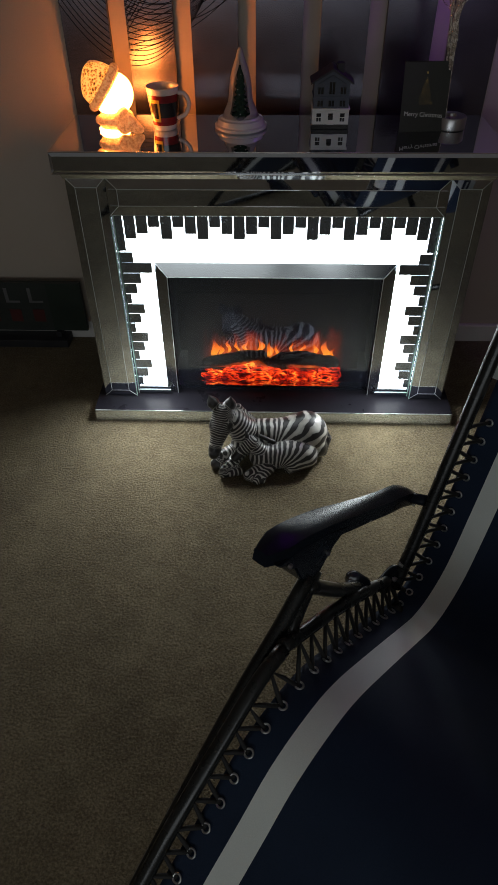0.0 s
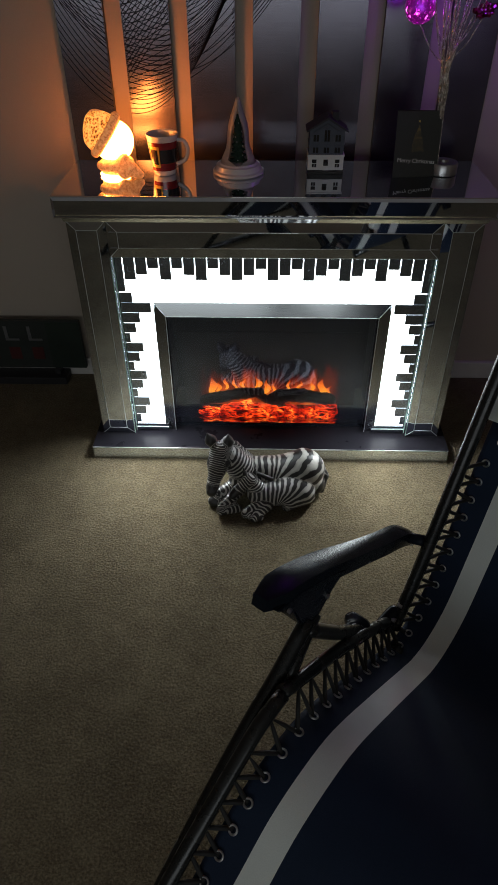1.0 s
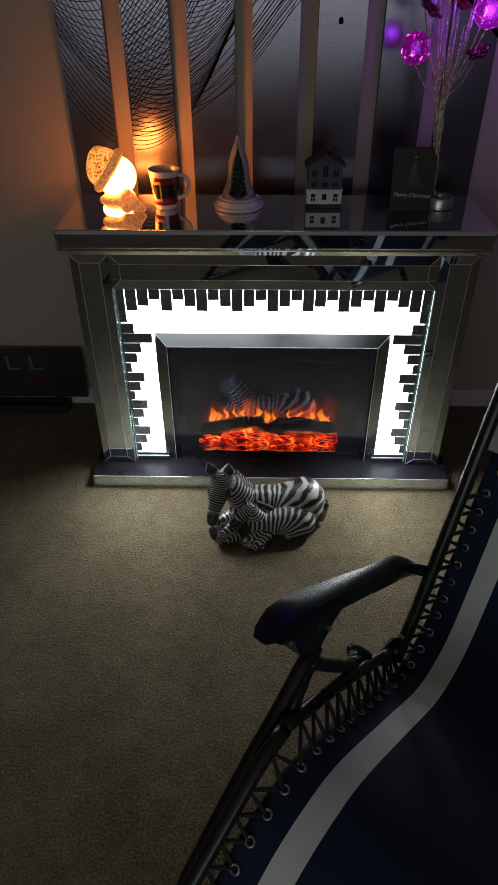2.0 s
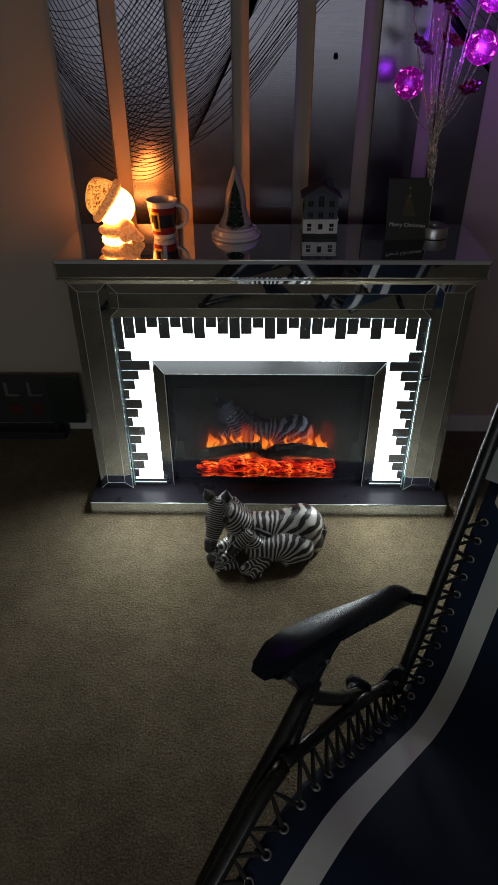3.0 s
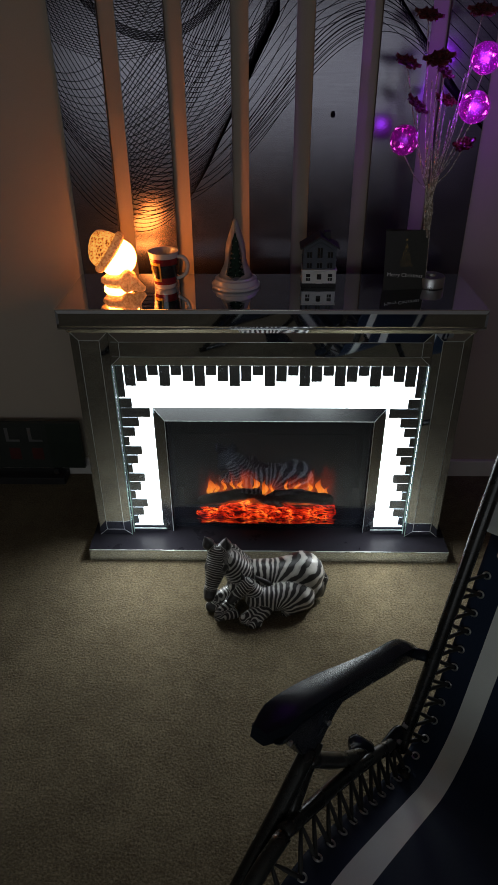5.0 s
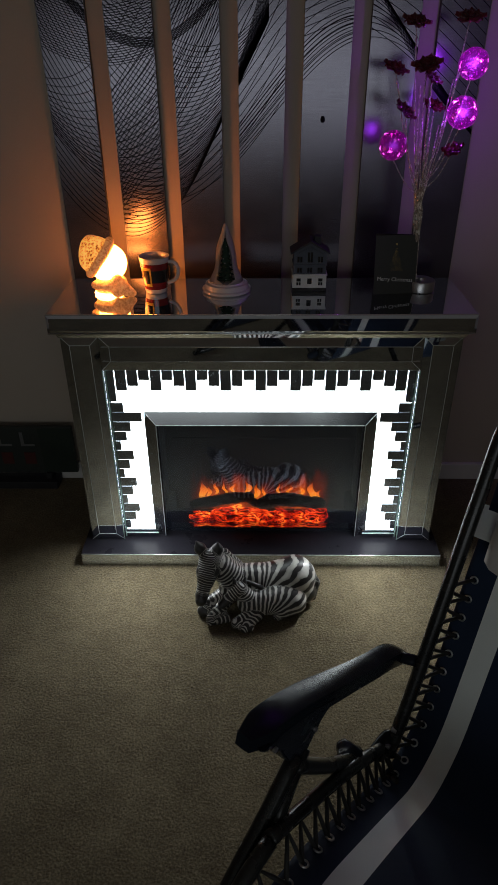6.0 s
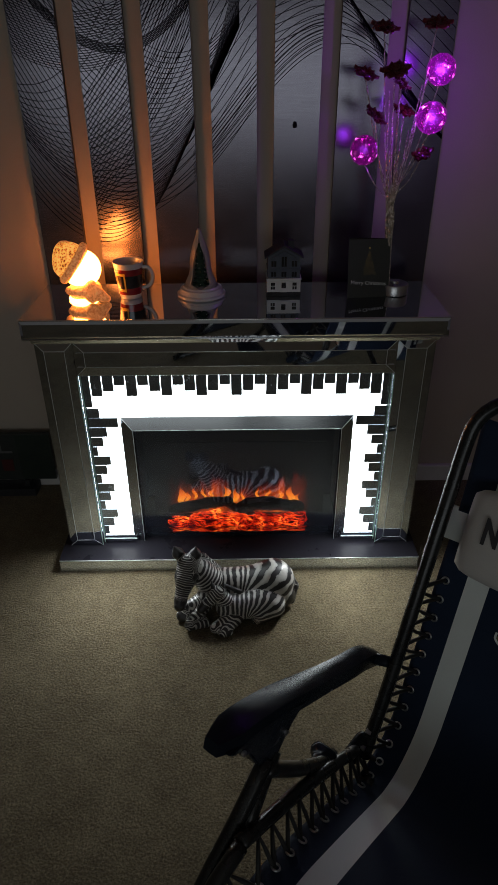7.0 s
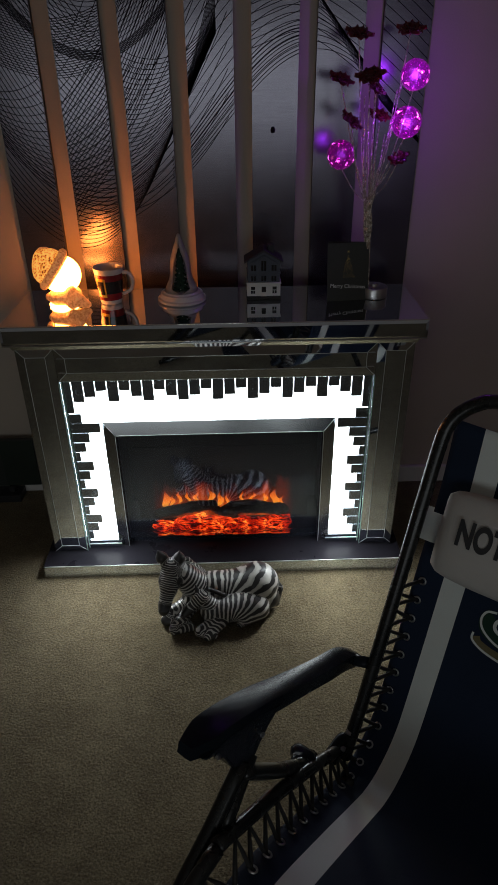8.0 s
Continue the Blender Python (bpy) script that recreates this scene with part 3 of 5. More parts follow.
    # lit panel in the recess: a lintel and two limbs
    panel = part("lit_panel", box(-0.440, 0.440, 0.046, 0.052, 0.480, 0.6555), "glow_panel", fp, "glowing white acrylic panel")
    for sx in (-1, 1):
        xa, xb = sorted((sx * 0.335, sx * 0.440))
        part("lit_panel", box(xa, xb, 0.046, 0.052, 0.075, 0.4795), "glow_panel", fp, "glowing white acrylic panel")
        part("bottom_bar", box(xa, xb, 0.030, 0.050, 0.0475, 0.074, 0.002, 1), "mirror", fp)
        part("glass_edge", sweep([(xa, 0.029, 0.062), (xb, 0.029, 0.062)], 0.0018, 6), "edge", fp)
    # mirror keys along the outer border
    y0, y1 = 0.032, 0.036
    pitch, gap = 0.0334, 0.0023
    lengths = {"S": 0.044, "M": 0.063, "L": 0.078}
    pattern = "LMSLSMLSMLMSLMSLMSLMSLSML"
    for i, c in enumerate(pattern):
        x = -0.4175 + i * pitch
        part("mirror_key", box(x + gap / 2, x + pitch - gap / 2, y0, y1, 0.662 - lengths[c], 0.6555), "strip_mirror", fp)
    sides = {"S": 0.021, "M": 0.041, "L": 0.056}
    for sx in (-1, 1):
        xa, xb = sorted((sx * 0.4440, sx * 0.4192))
        part("mirror_key", box(xa, xb, y0, y1, 0.548, 0.6555), "strip_mirror", fp)
        rows = [("M", 0.5285), ("F", 0.4965)] + [("LMS"[k % 3], 0.464 - k * pitch) for k in range(12)]
        for c, z in rows:
            length = 0.092 if c == "F" else sides[c]
            xa, xb = sorted((sx * 0.4440, sx * (0.4440 - length)))
            part("mirror_key", box(xa, xb, y0, y1, z - pitch / 2 + gap / 2, z + pitch / 2 - gap / 2), "strip_mirror", fp)
    # bevelled frame round the fire
    for name, quad in (("top", ((-0.347, 0.507), (0.347, 0.507), (0.312, 0.467), (-0.312, 0.467))),
                       ("left", ((-0.347, 0.047), (-0.347, 0.507), (-0.312, 0.467), (-0.312, 0.047))),
                       ("right", ((0.312, 0.047), (0.312, 0.467), (0.347, 0.507), (0.347, 0.047)))):
        bm = bmesh.new()
        front = [bm.verts.new((x, 0.045 if abs(x) > 0.33 else 0.034, z)) for x, z in quad]
        rear = [bm.verts.new((x, 0.064, z)) for x, z in quad]
        bm.faces.new(front[::-1])
        bm.faces.new(rear)
        for i in range(4):
            bm.faces.new((front[i], front[(i + 1) % 4], rear[(i + 1) % 4], rear[i]))
        bmesh.ops.recalc_face_normals(bm, faces=bm.faces)
        part("fire_frame", bm, "satin", fp, "satin silver bevelled frame")
    for a, b in (((-0.312, 0.467), (0.312, 0.467)), ((-0.312, 0.047), (-0.312, 0.467)), ((0.312, 0.047), (0.312, 0.467))):
        part("edge_line", sweep([(a[0], 0.0335, a[1]), (b[0], 0.0335, b[1])], 0.0010, 5), "edge", fp)
    for sx in (-1, 1):
        part("edge_line", sweep([(sx * 0.347, 0.0445, 0.507), (sx * 0.312, 0.0335, 0.467)], 0.0010, 5), "edge", fp)
    # the fire behind smoked glass
    bm = box(-0.3118, 0.3118, 0.0545, 0.0585, 0.0475, 0.4668)
    for f in bm.faces:
        f.material_index = 0 if f.normal.y < -0.5 else 1
    glass = part("fire_glass", bm, None, fp, "smoked glass front", mats=["glass", "clear"])
    glass.visible_shadow = False
    part("glass_sill", box(-0.3118, 0.3118, 0.060, 0.088, 0.0475, 0.060, 0.001, 1), "mantel_mirror", fp, "dark mirrored sill under the fire")
    bm = box(-0.34, 0.34, 0.280, 0.288, 0.0475, 0.50)
    box(-0.34, -0.330, 0.066, 0.279, 0.0475, 0.50, bm=bm)
    box(0.330, 0.34, 0.066, 0.279, 0.0475, 0.50, bm=bm)
    box(-0.329, 0.329, 0.066, 0.279, 0.49, 0.50, bm=bm)
    box(-0.329, 0.329, 0.066, 0.279, 0.0475, 0.052, bm=bm)
    part("firebox", bm, "soot", fp, "matt black firebox")
    part("back_panel", box(-0.54, 0.54, 0.289, 0.2955, 0.047, 0.756), "board", fp)
    # glowing bed: rough sticks and coals
    rnd = random.Random(4)
    cones = [((-0.205, 0.128, 0.054), (0.205, 0.128, 0.054), 0.018, 0.018)]
    for k in range(30):
        x = -0.212 + 0.424 * k / 29
        cones.append(((x, 0.094 + rnd.uniform(0, 0.012), 0.060), (x + rnd.uniform(-0.03, 0.03), 0.106, 0.066 + rnd.uniform(0, 0.010)), 0.009, 0.007))
    for k in range(26):
        x, z, tilt = rnd.uniform(-0.205, 0.205), rnd.uniform(0.072, 0.096), rnd.uniform(-0.32, 0.32)
        half = rnd.uniform(0.025, 0.055)
        y = 0.122 - 0.5 * (0.098 - z) - rnd.uniform(0, 0.010)
        xa, xb = max(-0.222, x - half), min(0.222, x + half)
        cones.append(((xa, y, z - half * tilt), (xb, y + rnd.uniform(-0.008, 0.008), z + half * tilt), rnd.uniform(0.005, 0.008), rnd.uniform(0.004, 0.007)))
    bed = blob_object("ember_bed", cones, 0.0012, 0.0030, "embers", fp, label="glowing red resin ember bed")
    for q in bed.data.vertices:
        q.co += Vector(noise.noise_vector(q.co * 150)) * 0.002
    for pts, r in (([(-0.225, 0.128, 0.104), (-0.160, 0.126, 0.118), (-0.100, 0.126, 0.132), (-0.035, 0.132, 0.134)], 0.017),
                   ([(0.004, 0.124, 0.112), (0.050, 0.122, 0.128), (0.115, 0.124, 0.127), (0.200, 0.132, 0.106)], 0.021),
                   ([(-0.045, 0.140, 0.122), (-0.010, 0.130, 0.104), (0.040, 0.126, 0.092)], 0.010)):
        p = spline(pts, 14)
        cones = [(tuple(p[i]), tuple(p[i + 1]), r * (0.85 + 0.3 * rnd.random()), r * (0.8 + 0.3 * rnd.random())) for i in range(13)]
        cones += [(tuple(q + Vector((0.006 * math.sin(9 * i), -0.004, r * 0.5))), tuple(q + Vector((0.012, -0.006, r * (0.7 + 0.5 * rnd.random())))), 0.005, 0.003) for i, q in enumerate(p[1:-1])]
        log = blob_object("log", cones, 0.0022, 0.0035, "log", fp, label="dark charred resin log")
        for q in log.data.vertices:
            q.co += Vector(noise.noise_vector(q.co * 90)) * 0.0022
    part("flame_screen", box(-0.29, 0.29, 0.172, 0.176, 0.054, 0.34), "flame_screen", fp, "screen with projected orange flames")
    for x, z, w, h in ((-0.196, 0.112, 0.014, 0.066), (-0.176, 0.116, 0.008, 0.044), (-0.150, 0.126, 0.006, 0.052), (-0.118, 0.130, 0.005, 0.046), (-0.092, 0.134, 0.007, 0.040), (-0.040, 0.128, 0.010, 0.056), (-0.014, 0.110, 0.010, 0.062), (0.012, 0.112, 0.006, 0.050), (0.064, 0.128, 0.005, 0.044), (0.098, 0.130, 0.006, 0.036), (0.142, 0.122, 0.007, 0.044), (0.176, 0.112, 0.013, 0.066), (0.196, 0.108, 0.008, 0.040)):
        bm = bmesh.new()
        steps = 12
        lean = rnd.uniform(-0.012, 0.012)
        rows = []
        for k in range(9):
            f = k / 8
            r = w * (math.sin(math.pi * min(1, f * 0.75 + 0.22)) ** 1.2) * (1 - f ** 3) + 0.0004
            c = Vector((x + lean * f * f + 0.005 * math.sin(f * 7 + x * 40), 0.160, z + h * f))
            rows.append([bm.verts.new(c + Vector((r * math.cos(2 * math.pi * i / steps), 0.5 * r * math.sin(2 * math.pi * i / steps), 0))) for i in range(steps)])
        for a, b in zip(rows, rows[1:]):
            for i in range(steps):
                bm.faces.new((a[i], a[(i + 1) % steps], b[(i + 1) % steps], b[i]))
        for q in bm.verts:
            q.co.x += 0.003 * noise.noise(q.co * 60)
        ob = part("flame", bm, "flame", fp, "orange flame", smooth=True)
        ob.data.attributes.new("rise", "FLOAT", "POINT").data.foreach_set("value", [k / 8 for k in range(9) for _ in range(steps)])
    return fp


build_fireplace()


# ---- wall art: seven brushed metal panels with one sweeping line drawing ----
def build_art():
    width, pitch, start, y, z0, z1 = 0.130, 0.1795, -0.602, 0.428, 0.70, 1.72

    def bell(i, x):
        return 0.945 + 0.013 * i + (0.505 + 0.004 * i) * math.exp(-((x - 0.30 + 0.012 * i) / (0.39 - 0.003 * i)) ** 2)

    def fall(i, x):
        return 1.50 + 0.02 * i - 0.95 * max(0, x - 0.22 - 0.012 * i) ** 1.35 - 0.35 * max(0, 0.25 - x)

    def bowl(i, x):
        return 0.925 + 0.0085 * i + (3.9 - 0.012 * i) * (x + 0.405 - 0.0042 * i) ** 2

    def deep(i, x):
        return 1.03 + 0.012 * i + (2.1 + 0.05 * i) * (x + 0.30 + 0.010 * i) ** 2

    def steep(i, x):
        return 1.12 + 0.011 * i + 1.15 * (x + 0.33) + 2.6 * (x + 0.33) ** 2 * (1 if x > -0.33 else -0.2)

    def lid(i, x):
        return 1.43 + 0.011 * i + (2.6 + 0.08 * i) * (x + 0.32) ** 2

    def rim(i, x):
        return 1.435 + 0.006 * i - 0.55 * (x + 0.60) + 1.6 * (x + 0.60) ** 2

    lines = []
    lines += [(bell, i, -0.45, 0.62, 0.0017) for i in range(18)] + [(bell, 0.42 * k, -0.12, 0.30, 0.0019) for k in range(9)]
    lines += [(fall, i, 0.10, 0.62, 0.0017) for i in range(0, 22)]
    lines += [(bowl, 1.45 * i, -0.62, 0.02, 0.0018) for i in range(0, 42)]
    lines += [(deep, 1.7 * i, -0.62, 0.05, 0.0018) for i in range(0, 17)]
    lines += [(steep, 1.35 * i, -0.45, 0.16, 0.0019) for i in range(0, 22)]
    lines += [(lid, i, -0.62, -0.02, 0.0015) for i in range(0, 16)] + [(lid, 0.35 * k, -0.62, -0.02, 0.0024) for k in range(6)]
    lines += [(rim, i, -0.62, -0.25, 0.0016) for i in range(0, 24)]
    for p in range(7):
        x0 = start + p * pitch
        x1 = x0 + width
        art = part("wall_panel", box(x0, x1, y + 0.0012, Y1 - 0.0005, z0, z1), "print_side", at=((x0 + x1) / 2, Y1, z0))
        tagged(art, "tall narrow brushed-metal picture panel with black sweeping lines, hung on the wall", "wall art", "panels of one picture")
        part("printed_face", box(x0, x1, y, y + 0.0010, z0, z1), "metal_print", art)
        bm = bmesh.new()
        for f, i, xa, xb, w in lines:
            a, b = max(xa, x0), min(xb, x1)
            if b - a < 0.005:
                continue
            n = 14
            prev = None
            for k in range(n + 1):
                x = a + (b - a) * k / n
                z = f(i, x)
                slope = (f(i, x + 0.002) - f(i, x - 0.002)) / 0.004
                half = 0.5 * w * math.sqrt(1 + slope * slope)
                if z - half < z0 + 0.01 or z + half > z1 - 0.005:
                    prev = None
                    continue
                now = (bm.verts.new((x, y - 0.0005, z - half)), bm.verts.new((x, y - 0.0005, z + half)))
                if prev:
                    bm.faces.new((prev[0], now[0], now[1], prev[1]))
                prev = now
        part("drawn_lines", bm, "ink", art, "black drawn lines")
        if p == 4:
            part("mark", lathe([(0.005, 0), (0.007, 0.008), (0.004, 0.016)], (0.176, y - 0.001, 1.243), 10), "ink", art)


build_art()


# ---- things on the mantel ----
def build_snowman_lamp():
    c = Vector((-0.435, 0.175, MANTEL_Z))
    lamp = thing("snowman_lamp", c, "lit glass snowman lamp with fuzzy-brimmed mottled hat, glowing warm orange", "lamp")
    cones = [((c.x, c.y, c.z + 0.012), (c.x, c.y, c.z + 0.03), 0.036, 0.034)]
    for k in range(7):
        a = -2.6 + k * 0.55
        cones.append(((c.x + 0.040 * math.cos(a), c.y + 0.036 * math.sin(a), c.z + 0.030), (c.x + 0.040 * math.cos(a + 0.5), c.y + 0.036 * math.sin(a + 0.5), c.z + 0.034), 0.011, 0.011))
    cones += [((c.x + 0.020, c.y - 0.034, c.z + 0.038), (c.x + 0.032, c.y - 0.040, c.z + 0.016), 0.012, 0.015), ((c.x + 0.03, c.y - 0.030, c.z + 0.026), (c.x + 0.062, c.y - 0.030, c.z + 0.012), 0.010, 0.011), ((c.x + 0.034, c.y - 0.036, c.z + 0.052), (c.x + 0.050, c.y - 0.040, c.z + 0.030), 0.014, 0.016), ((c.x + 0.050, c.y - 0.036, c.z + 0.030), (c.x + 0.074, c.y - 0.030, c.z + 0.010), 0.013, 0.009)]
    blob_object("scarf", cones, 0.004, 0.004, "fuzz", lamp, label="warm white glazed scarf and base")
    part("foot", lathe([(0.040, 0.0), (0.042, 0.005), (0.036, 0.012), (0.030, 0.014)], c), "globe", lamp, smooth=True)
    bm = bmesh.new()
    bmesh.ops.create_uvsphere(bm, u_segments=36, v_segments=24, radius=0.054, matrix=Matrix.Translation((c.x + 0.004, c.y, c.z + 0.088)) @ Matrix.Diagonal((1, 1, 0.96, 1)))
    part("globe", bm, "globe", lamp, "glowing frosted globe", smooth=True)
    axis = Vector((-0.80, -0.10, 0.60)).normalized()
    mid = Vector((c.x + 0.002, c.y, c.z + 0.090))
    side = axis.cross(Vector((0, 1, 0))).normalized()
    fwd = axis.cross(side)
    pts = [mid + axis * 0.022 + 0.053 * (side * math.cos(t) + fwd * math.sin(t)) for t in np.linspace(0, 2 * math.pi, 26)]
    cones = [(tuple(pts[i]), tuple(pts[i + 1]), 0.0095, 0.0095) for i in range(25)]
    blob_object("hat_brim", cones, 0.003, 0.0042, "fuzz", lamp, label="fuzzy hat brim")
    tip = mid + axis * 0.052 + Vector((0.010, 0, 0.010))
    cones = [(tuple(mid + axis * 0.020), tuple(mid + axis * 0.030), 0.052, 0.050), (tuple(mid + axis * 0.03), tuple(tip), 0.048, 0.026), (tuple(tip), tuple(tip + Vector((-0.012, 0, 0.010))), 0.022, 0.016)]
    blob_object("hat", cones, 0.006, 0.0045, "hat", lamp, label="mottled amber hat")
    blob_object("pompom", [(tuple(tip + Vector((-0.010, 0.004, 0.020))), tuple(tip + Vector((0.0, 0.004, 0.020))), 0.014, 0.014)], 0.003, 0.004, "fuzz", lamp)


build_snowman_lamp()


def build_mug():
    c = Vector((-0.302, 0.190, MANTEL_Z))
    mug = thing("mug", c, "white mug painted red with a black belt and yellow buckle", "mug")
    prof = [(0.0275, 0.0), (0.030, 0.002), (0.0315, 0.008), (0.0365, 0.050), (0.0425, 0.100), (0.0438, 0.103), (0.0425, 0.104), (0.0405, 0.100), (0.0345, 0.050), (0.029, 0.010), (0.004, 0.007)]
    part("body", lathe(prof, c, 48), "glaze", mug, "white glazed body", smooth=True)
    def wrap(name, z0, z1, a0, a1, mat, out, label=""):
        bm = bmesh.new()
        prev = None
        n = 26
        for k in range(n + 1):
            a = radians(a0 + (a1 - a0) * k / n)
            row = []
            for j in range(5):
                z = z0 + (z1 - z0) * j / 4
                r = np.interp(z, [0.008, 0.050, 0.100], [0.0315, 0.0365, 0.0425]) + out
                row.append(bm.verts.new(c + Vector((r * math.cos(a), r * math.sin(a), z))))
            if prev:
                for j in range(4):
                    bm.faces.new((prev[j], row[j], row[j + 1], prev[j + 1]))
            prev = row
        part(name, bm, mat, mug, label, smooth=True)
    wrap("red_coat", 0.014, 0.088, -150, 160, "red_glaze", 0.0004, "red painted coat")
    wrap("belt", 0.034, 0.070, -150, 160, "black_glaze", 0.0009, "black painted belt")
    wrap("buckle", 0.024, 0.078, -142, -98, "yellow_glaze", 0.0013, "yellow painted buckle")
    wrap("buckle_middle", 0.032, 0.070, -136, -105, "black_glaze", 0.0018)
    pts = spline([c + Vector(p) for p in ((0.038, -0.004, 0.088), (0.058, -0.008, 0.086), (0.068, -0.010, 0.066), (0.060, -0.008, 0.040), (0.036, -0.004, 0.026))], 24)
    part("handle", sweep(pts, 0.0052, 12), "glaze", mug, smooth=True)


build_mug()


def build_tree_ornament():
    c = Vector((-0.099, 0.200, MANTEL_Z))
    orn = thing("tree_ornament", c, "white ceramic ornament with a green tree inside its arched opening", "ornament")
    base = [(0.066, 0.0), (0.070, 0.003), (0.070, 0.009), (0.064, 0.012), (0.062, 0.018), (0.060, 0.024), (0.053, 0.026), (0.050, 0.030)]
    part("stand", lathe(base, c, 56), "glaze", orn, "stepped white ceramic stand", smooth=False)
    smooth_by_angle(orn.children[-1], 35)
    bm = bmesh.new()
    prof = [(0.050, 0.028), (0.043, 0.042), (0.034, 0.062), (0.030, 0.080), (0.029, 0.100), (0.026, 0.122), (0.019, 0.145), (0.011, 0.166), (0.007, 0.180), (0.004, 0.188)]
    steps, rows = 48, []
    for r, h in prof:
        open_half = 38 if 0.035 < h < 0.155 else 0
        open_half *= 1.0 if h < 0.11 else max(0.0, (0.16 - h) / 0.05)
        rows.append([bm.verts.new(c + Vector((r * math.sin(t), -r * math.cos(t), h))) for t in [radians(open_half + (360 - 2 * open_half) * k / steps) for k in range(steps + 1)]])
    for a, b in zip(rows, rows[1:]):
        for k in range(steps):
            bm.faces.new((a[k], a[k + 1], b[k + 1], b[k]))
    bmesh.ops.solidify(bm, geom=list(bm.faces), thickness=0.004)
    part("shell", bm, "glaze", orn, "white ceramic tree-shaped shell", smooth=True)
    rnd = random.Random(3)
    cones = []
    for k in range(9):
        f = k / 8
        r = 0.021 * (1 - f) + 0.003
        for j in range(7):
            a = j * 2 * math.pi / 7 + k
            cones.append(((c.x, c.y - 0.004, c.z + 0.036 + 0.105 * f), (c.x + r * math.cos(a), c.y - 0.004 + r * math.sin(a), c.z + 0.034 + 0.105 * f), 0.005, 0.003))
    blob_object("tree", cones, 0.002, 0.0035, "bottle_tree", orn, label="dark green bristle tree")
    for k in range(9):
        a, f = k * 2.4, k / 9
        r = 0.020 * (1 - f) + 0.006
        p = (c.x + r * math.sin(a) * 0.8, c.y - 0.004 - r * abs(math.cos(a)), c.z + 0.040 + 0.10 * f)
        bm = bmesh.new()
        bmesh.ops.create_icosphere(bm, subdivisions=1, radius=0.0016, matrix=Matrix.Translation(p))
        part("bead", bm, "silver_ink", orn)


build_tree_ornament()


def build_house():
    c = Vector((0.1385, 0.215, MANTEL_Z))
    w, d = 0.048, 0.032
    house = thing("house_ornament", c, "small painted toy town house with white ground floor and charcoal roof", "ornament")
    part("plinth", box(c.x - w - 0.001, c.x + w + 0.001, c.y - d - 0.001, c.y + d, c.z, c.z + 0.012, 0.001, 1), "black_glaze", house)
    part("ground_floor", box(c.x - w, c.x + w, c.y - d, c.y + d, c.z + 0.012, c.z + 0.050), "house_white", house, "white painted ground floor")
    bm = bmesh.new()
    pts = [(-w + 0.002, 0.0505), (w - 0.002, 0.0505), (w - 0.002, 0.112), (0.0, 0.138), (-w + 0.002, 0.112)]
    f = [bm.verts.new((c.x + x, c.y - d + 0.002, c.z + z)) for x, z in pts]
    b = [bm.verts.new((c.x + x, c.y + d - 0.002, c.z + z)) for x, z in pts]
    bm.faces.new(f)
    bm.faces.new(b[::-1])
    for i in range(5):
        bm.faces.new((f[i], b[i], b[(i + 1) % 5], f[(i + 1) % 5]))
    bmesh.ops.recalc_face_normals(bm, faces=bm.faces)
    part("upper_storey", bm, "house_grey", house, "slate blue upper storey")
    for sx in (-1, 1):
        bm = bmesh.new()
        q = [(0.0, 0.139), (sx * (w + 0.007), 0.108), (sx * (w + 0.007), 0.112), (0.0, 0.145)]
        f = [bm.verts.new((c.x + x, c.y - d - 0.006, c.z + z)) for x, z in q]
        b = [bm.verts.new((c.x + x, c.y + d + 0.004, c.z + z)) for x, z in q]
        bm.faces.new(f)
        bm.faces.new(b[::-1])
        for i in range(4):
            bm.faces.new((f[i], b[i], b[(i + 1) % 4], f[(i + 1) % 4]))
        bmesh.ops.recalc_face_normals(bm, faces=bm.faces)
        part("roof_slope", bm, "house_roof", house)
        part("gable_trim", sweep([(c.x, c.y - d - 0.001, c.z + 0.128), (c.x + sx * 0.036, c.y - d - 0.001, c.z + 0.107)], 0.0018, 6), "house_grey", house)
    part("chimney", box(c.x + 0.012, c.x + 0.030, c.y - 0.010, c.y + 0.012, c.z + 0.120, c.z + 0.152, 0.001, 1), "house_roof", house)
    part("cornice", box(c.x - w - 0.002, c.x + w + 0.002, c.y - d - 0.003, c.y + d, c.z + 0.0480, c.z + 0.0515), "house_white", house)
    part("string_course", box(c.x - w, c.x + w, c.y - d - 0.0005, c.y + d - 0.003, c.z + 0.076, c.z + 0.079), "house_grey", house)
    yf = c.y - d
    for x in (-0.031, 0.031):
        win = part("window", box(c.x + x - 0.010, c.x + x + 0.010, yf - 0.0020, yf - 0.0002, c.z + 0.017, c.z + 0.043), "house_white", house)
        part("pane", box(c.x + x - 0.006, c.x + x - 0.0006, yf - 0.0028, yf - 0.0021, c.z + 0.020, c.z + 0.029), "black_glaze", win)
        part("pane", box(c.x + x + 0.0006, c.x + x + 0.006, yf - 0.0028, yf - 0.0021, c.z + 0.020, c.z + 0.029), "black_glaze", win)
        part("pane", box(c.x + x - 0.006, c.x + x + 0.006, yf - 0.0028, yf - 0.0021, c.z + 0.031, c.z + 0.040), "black_glaze", win)
    door = part("door", box(c.x - 0.011, c.x + 0.011, yf - 0.0020, yf - 0.0002, c.z + 0.0125, c.z + 0.046), "house_white", house)
    part("pane", lathe([(0.0064, 0.0), (0.0064, 0.006)], (c.x, yf - 0.0016, c.z + 0.034), 14), "black_glaze", door)
    part("pane", box(c.x - 0.0064, c.x + 0.0064, yf - 0.0030, yf - 0.0021, c.z + 0.024, c.z + 0.037), "black_glaze", door)
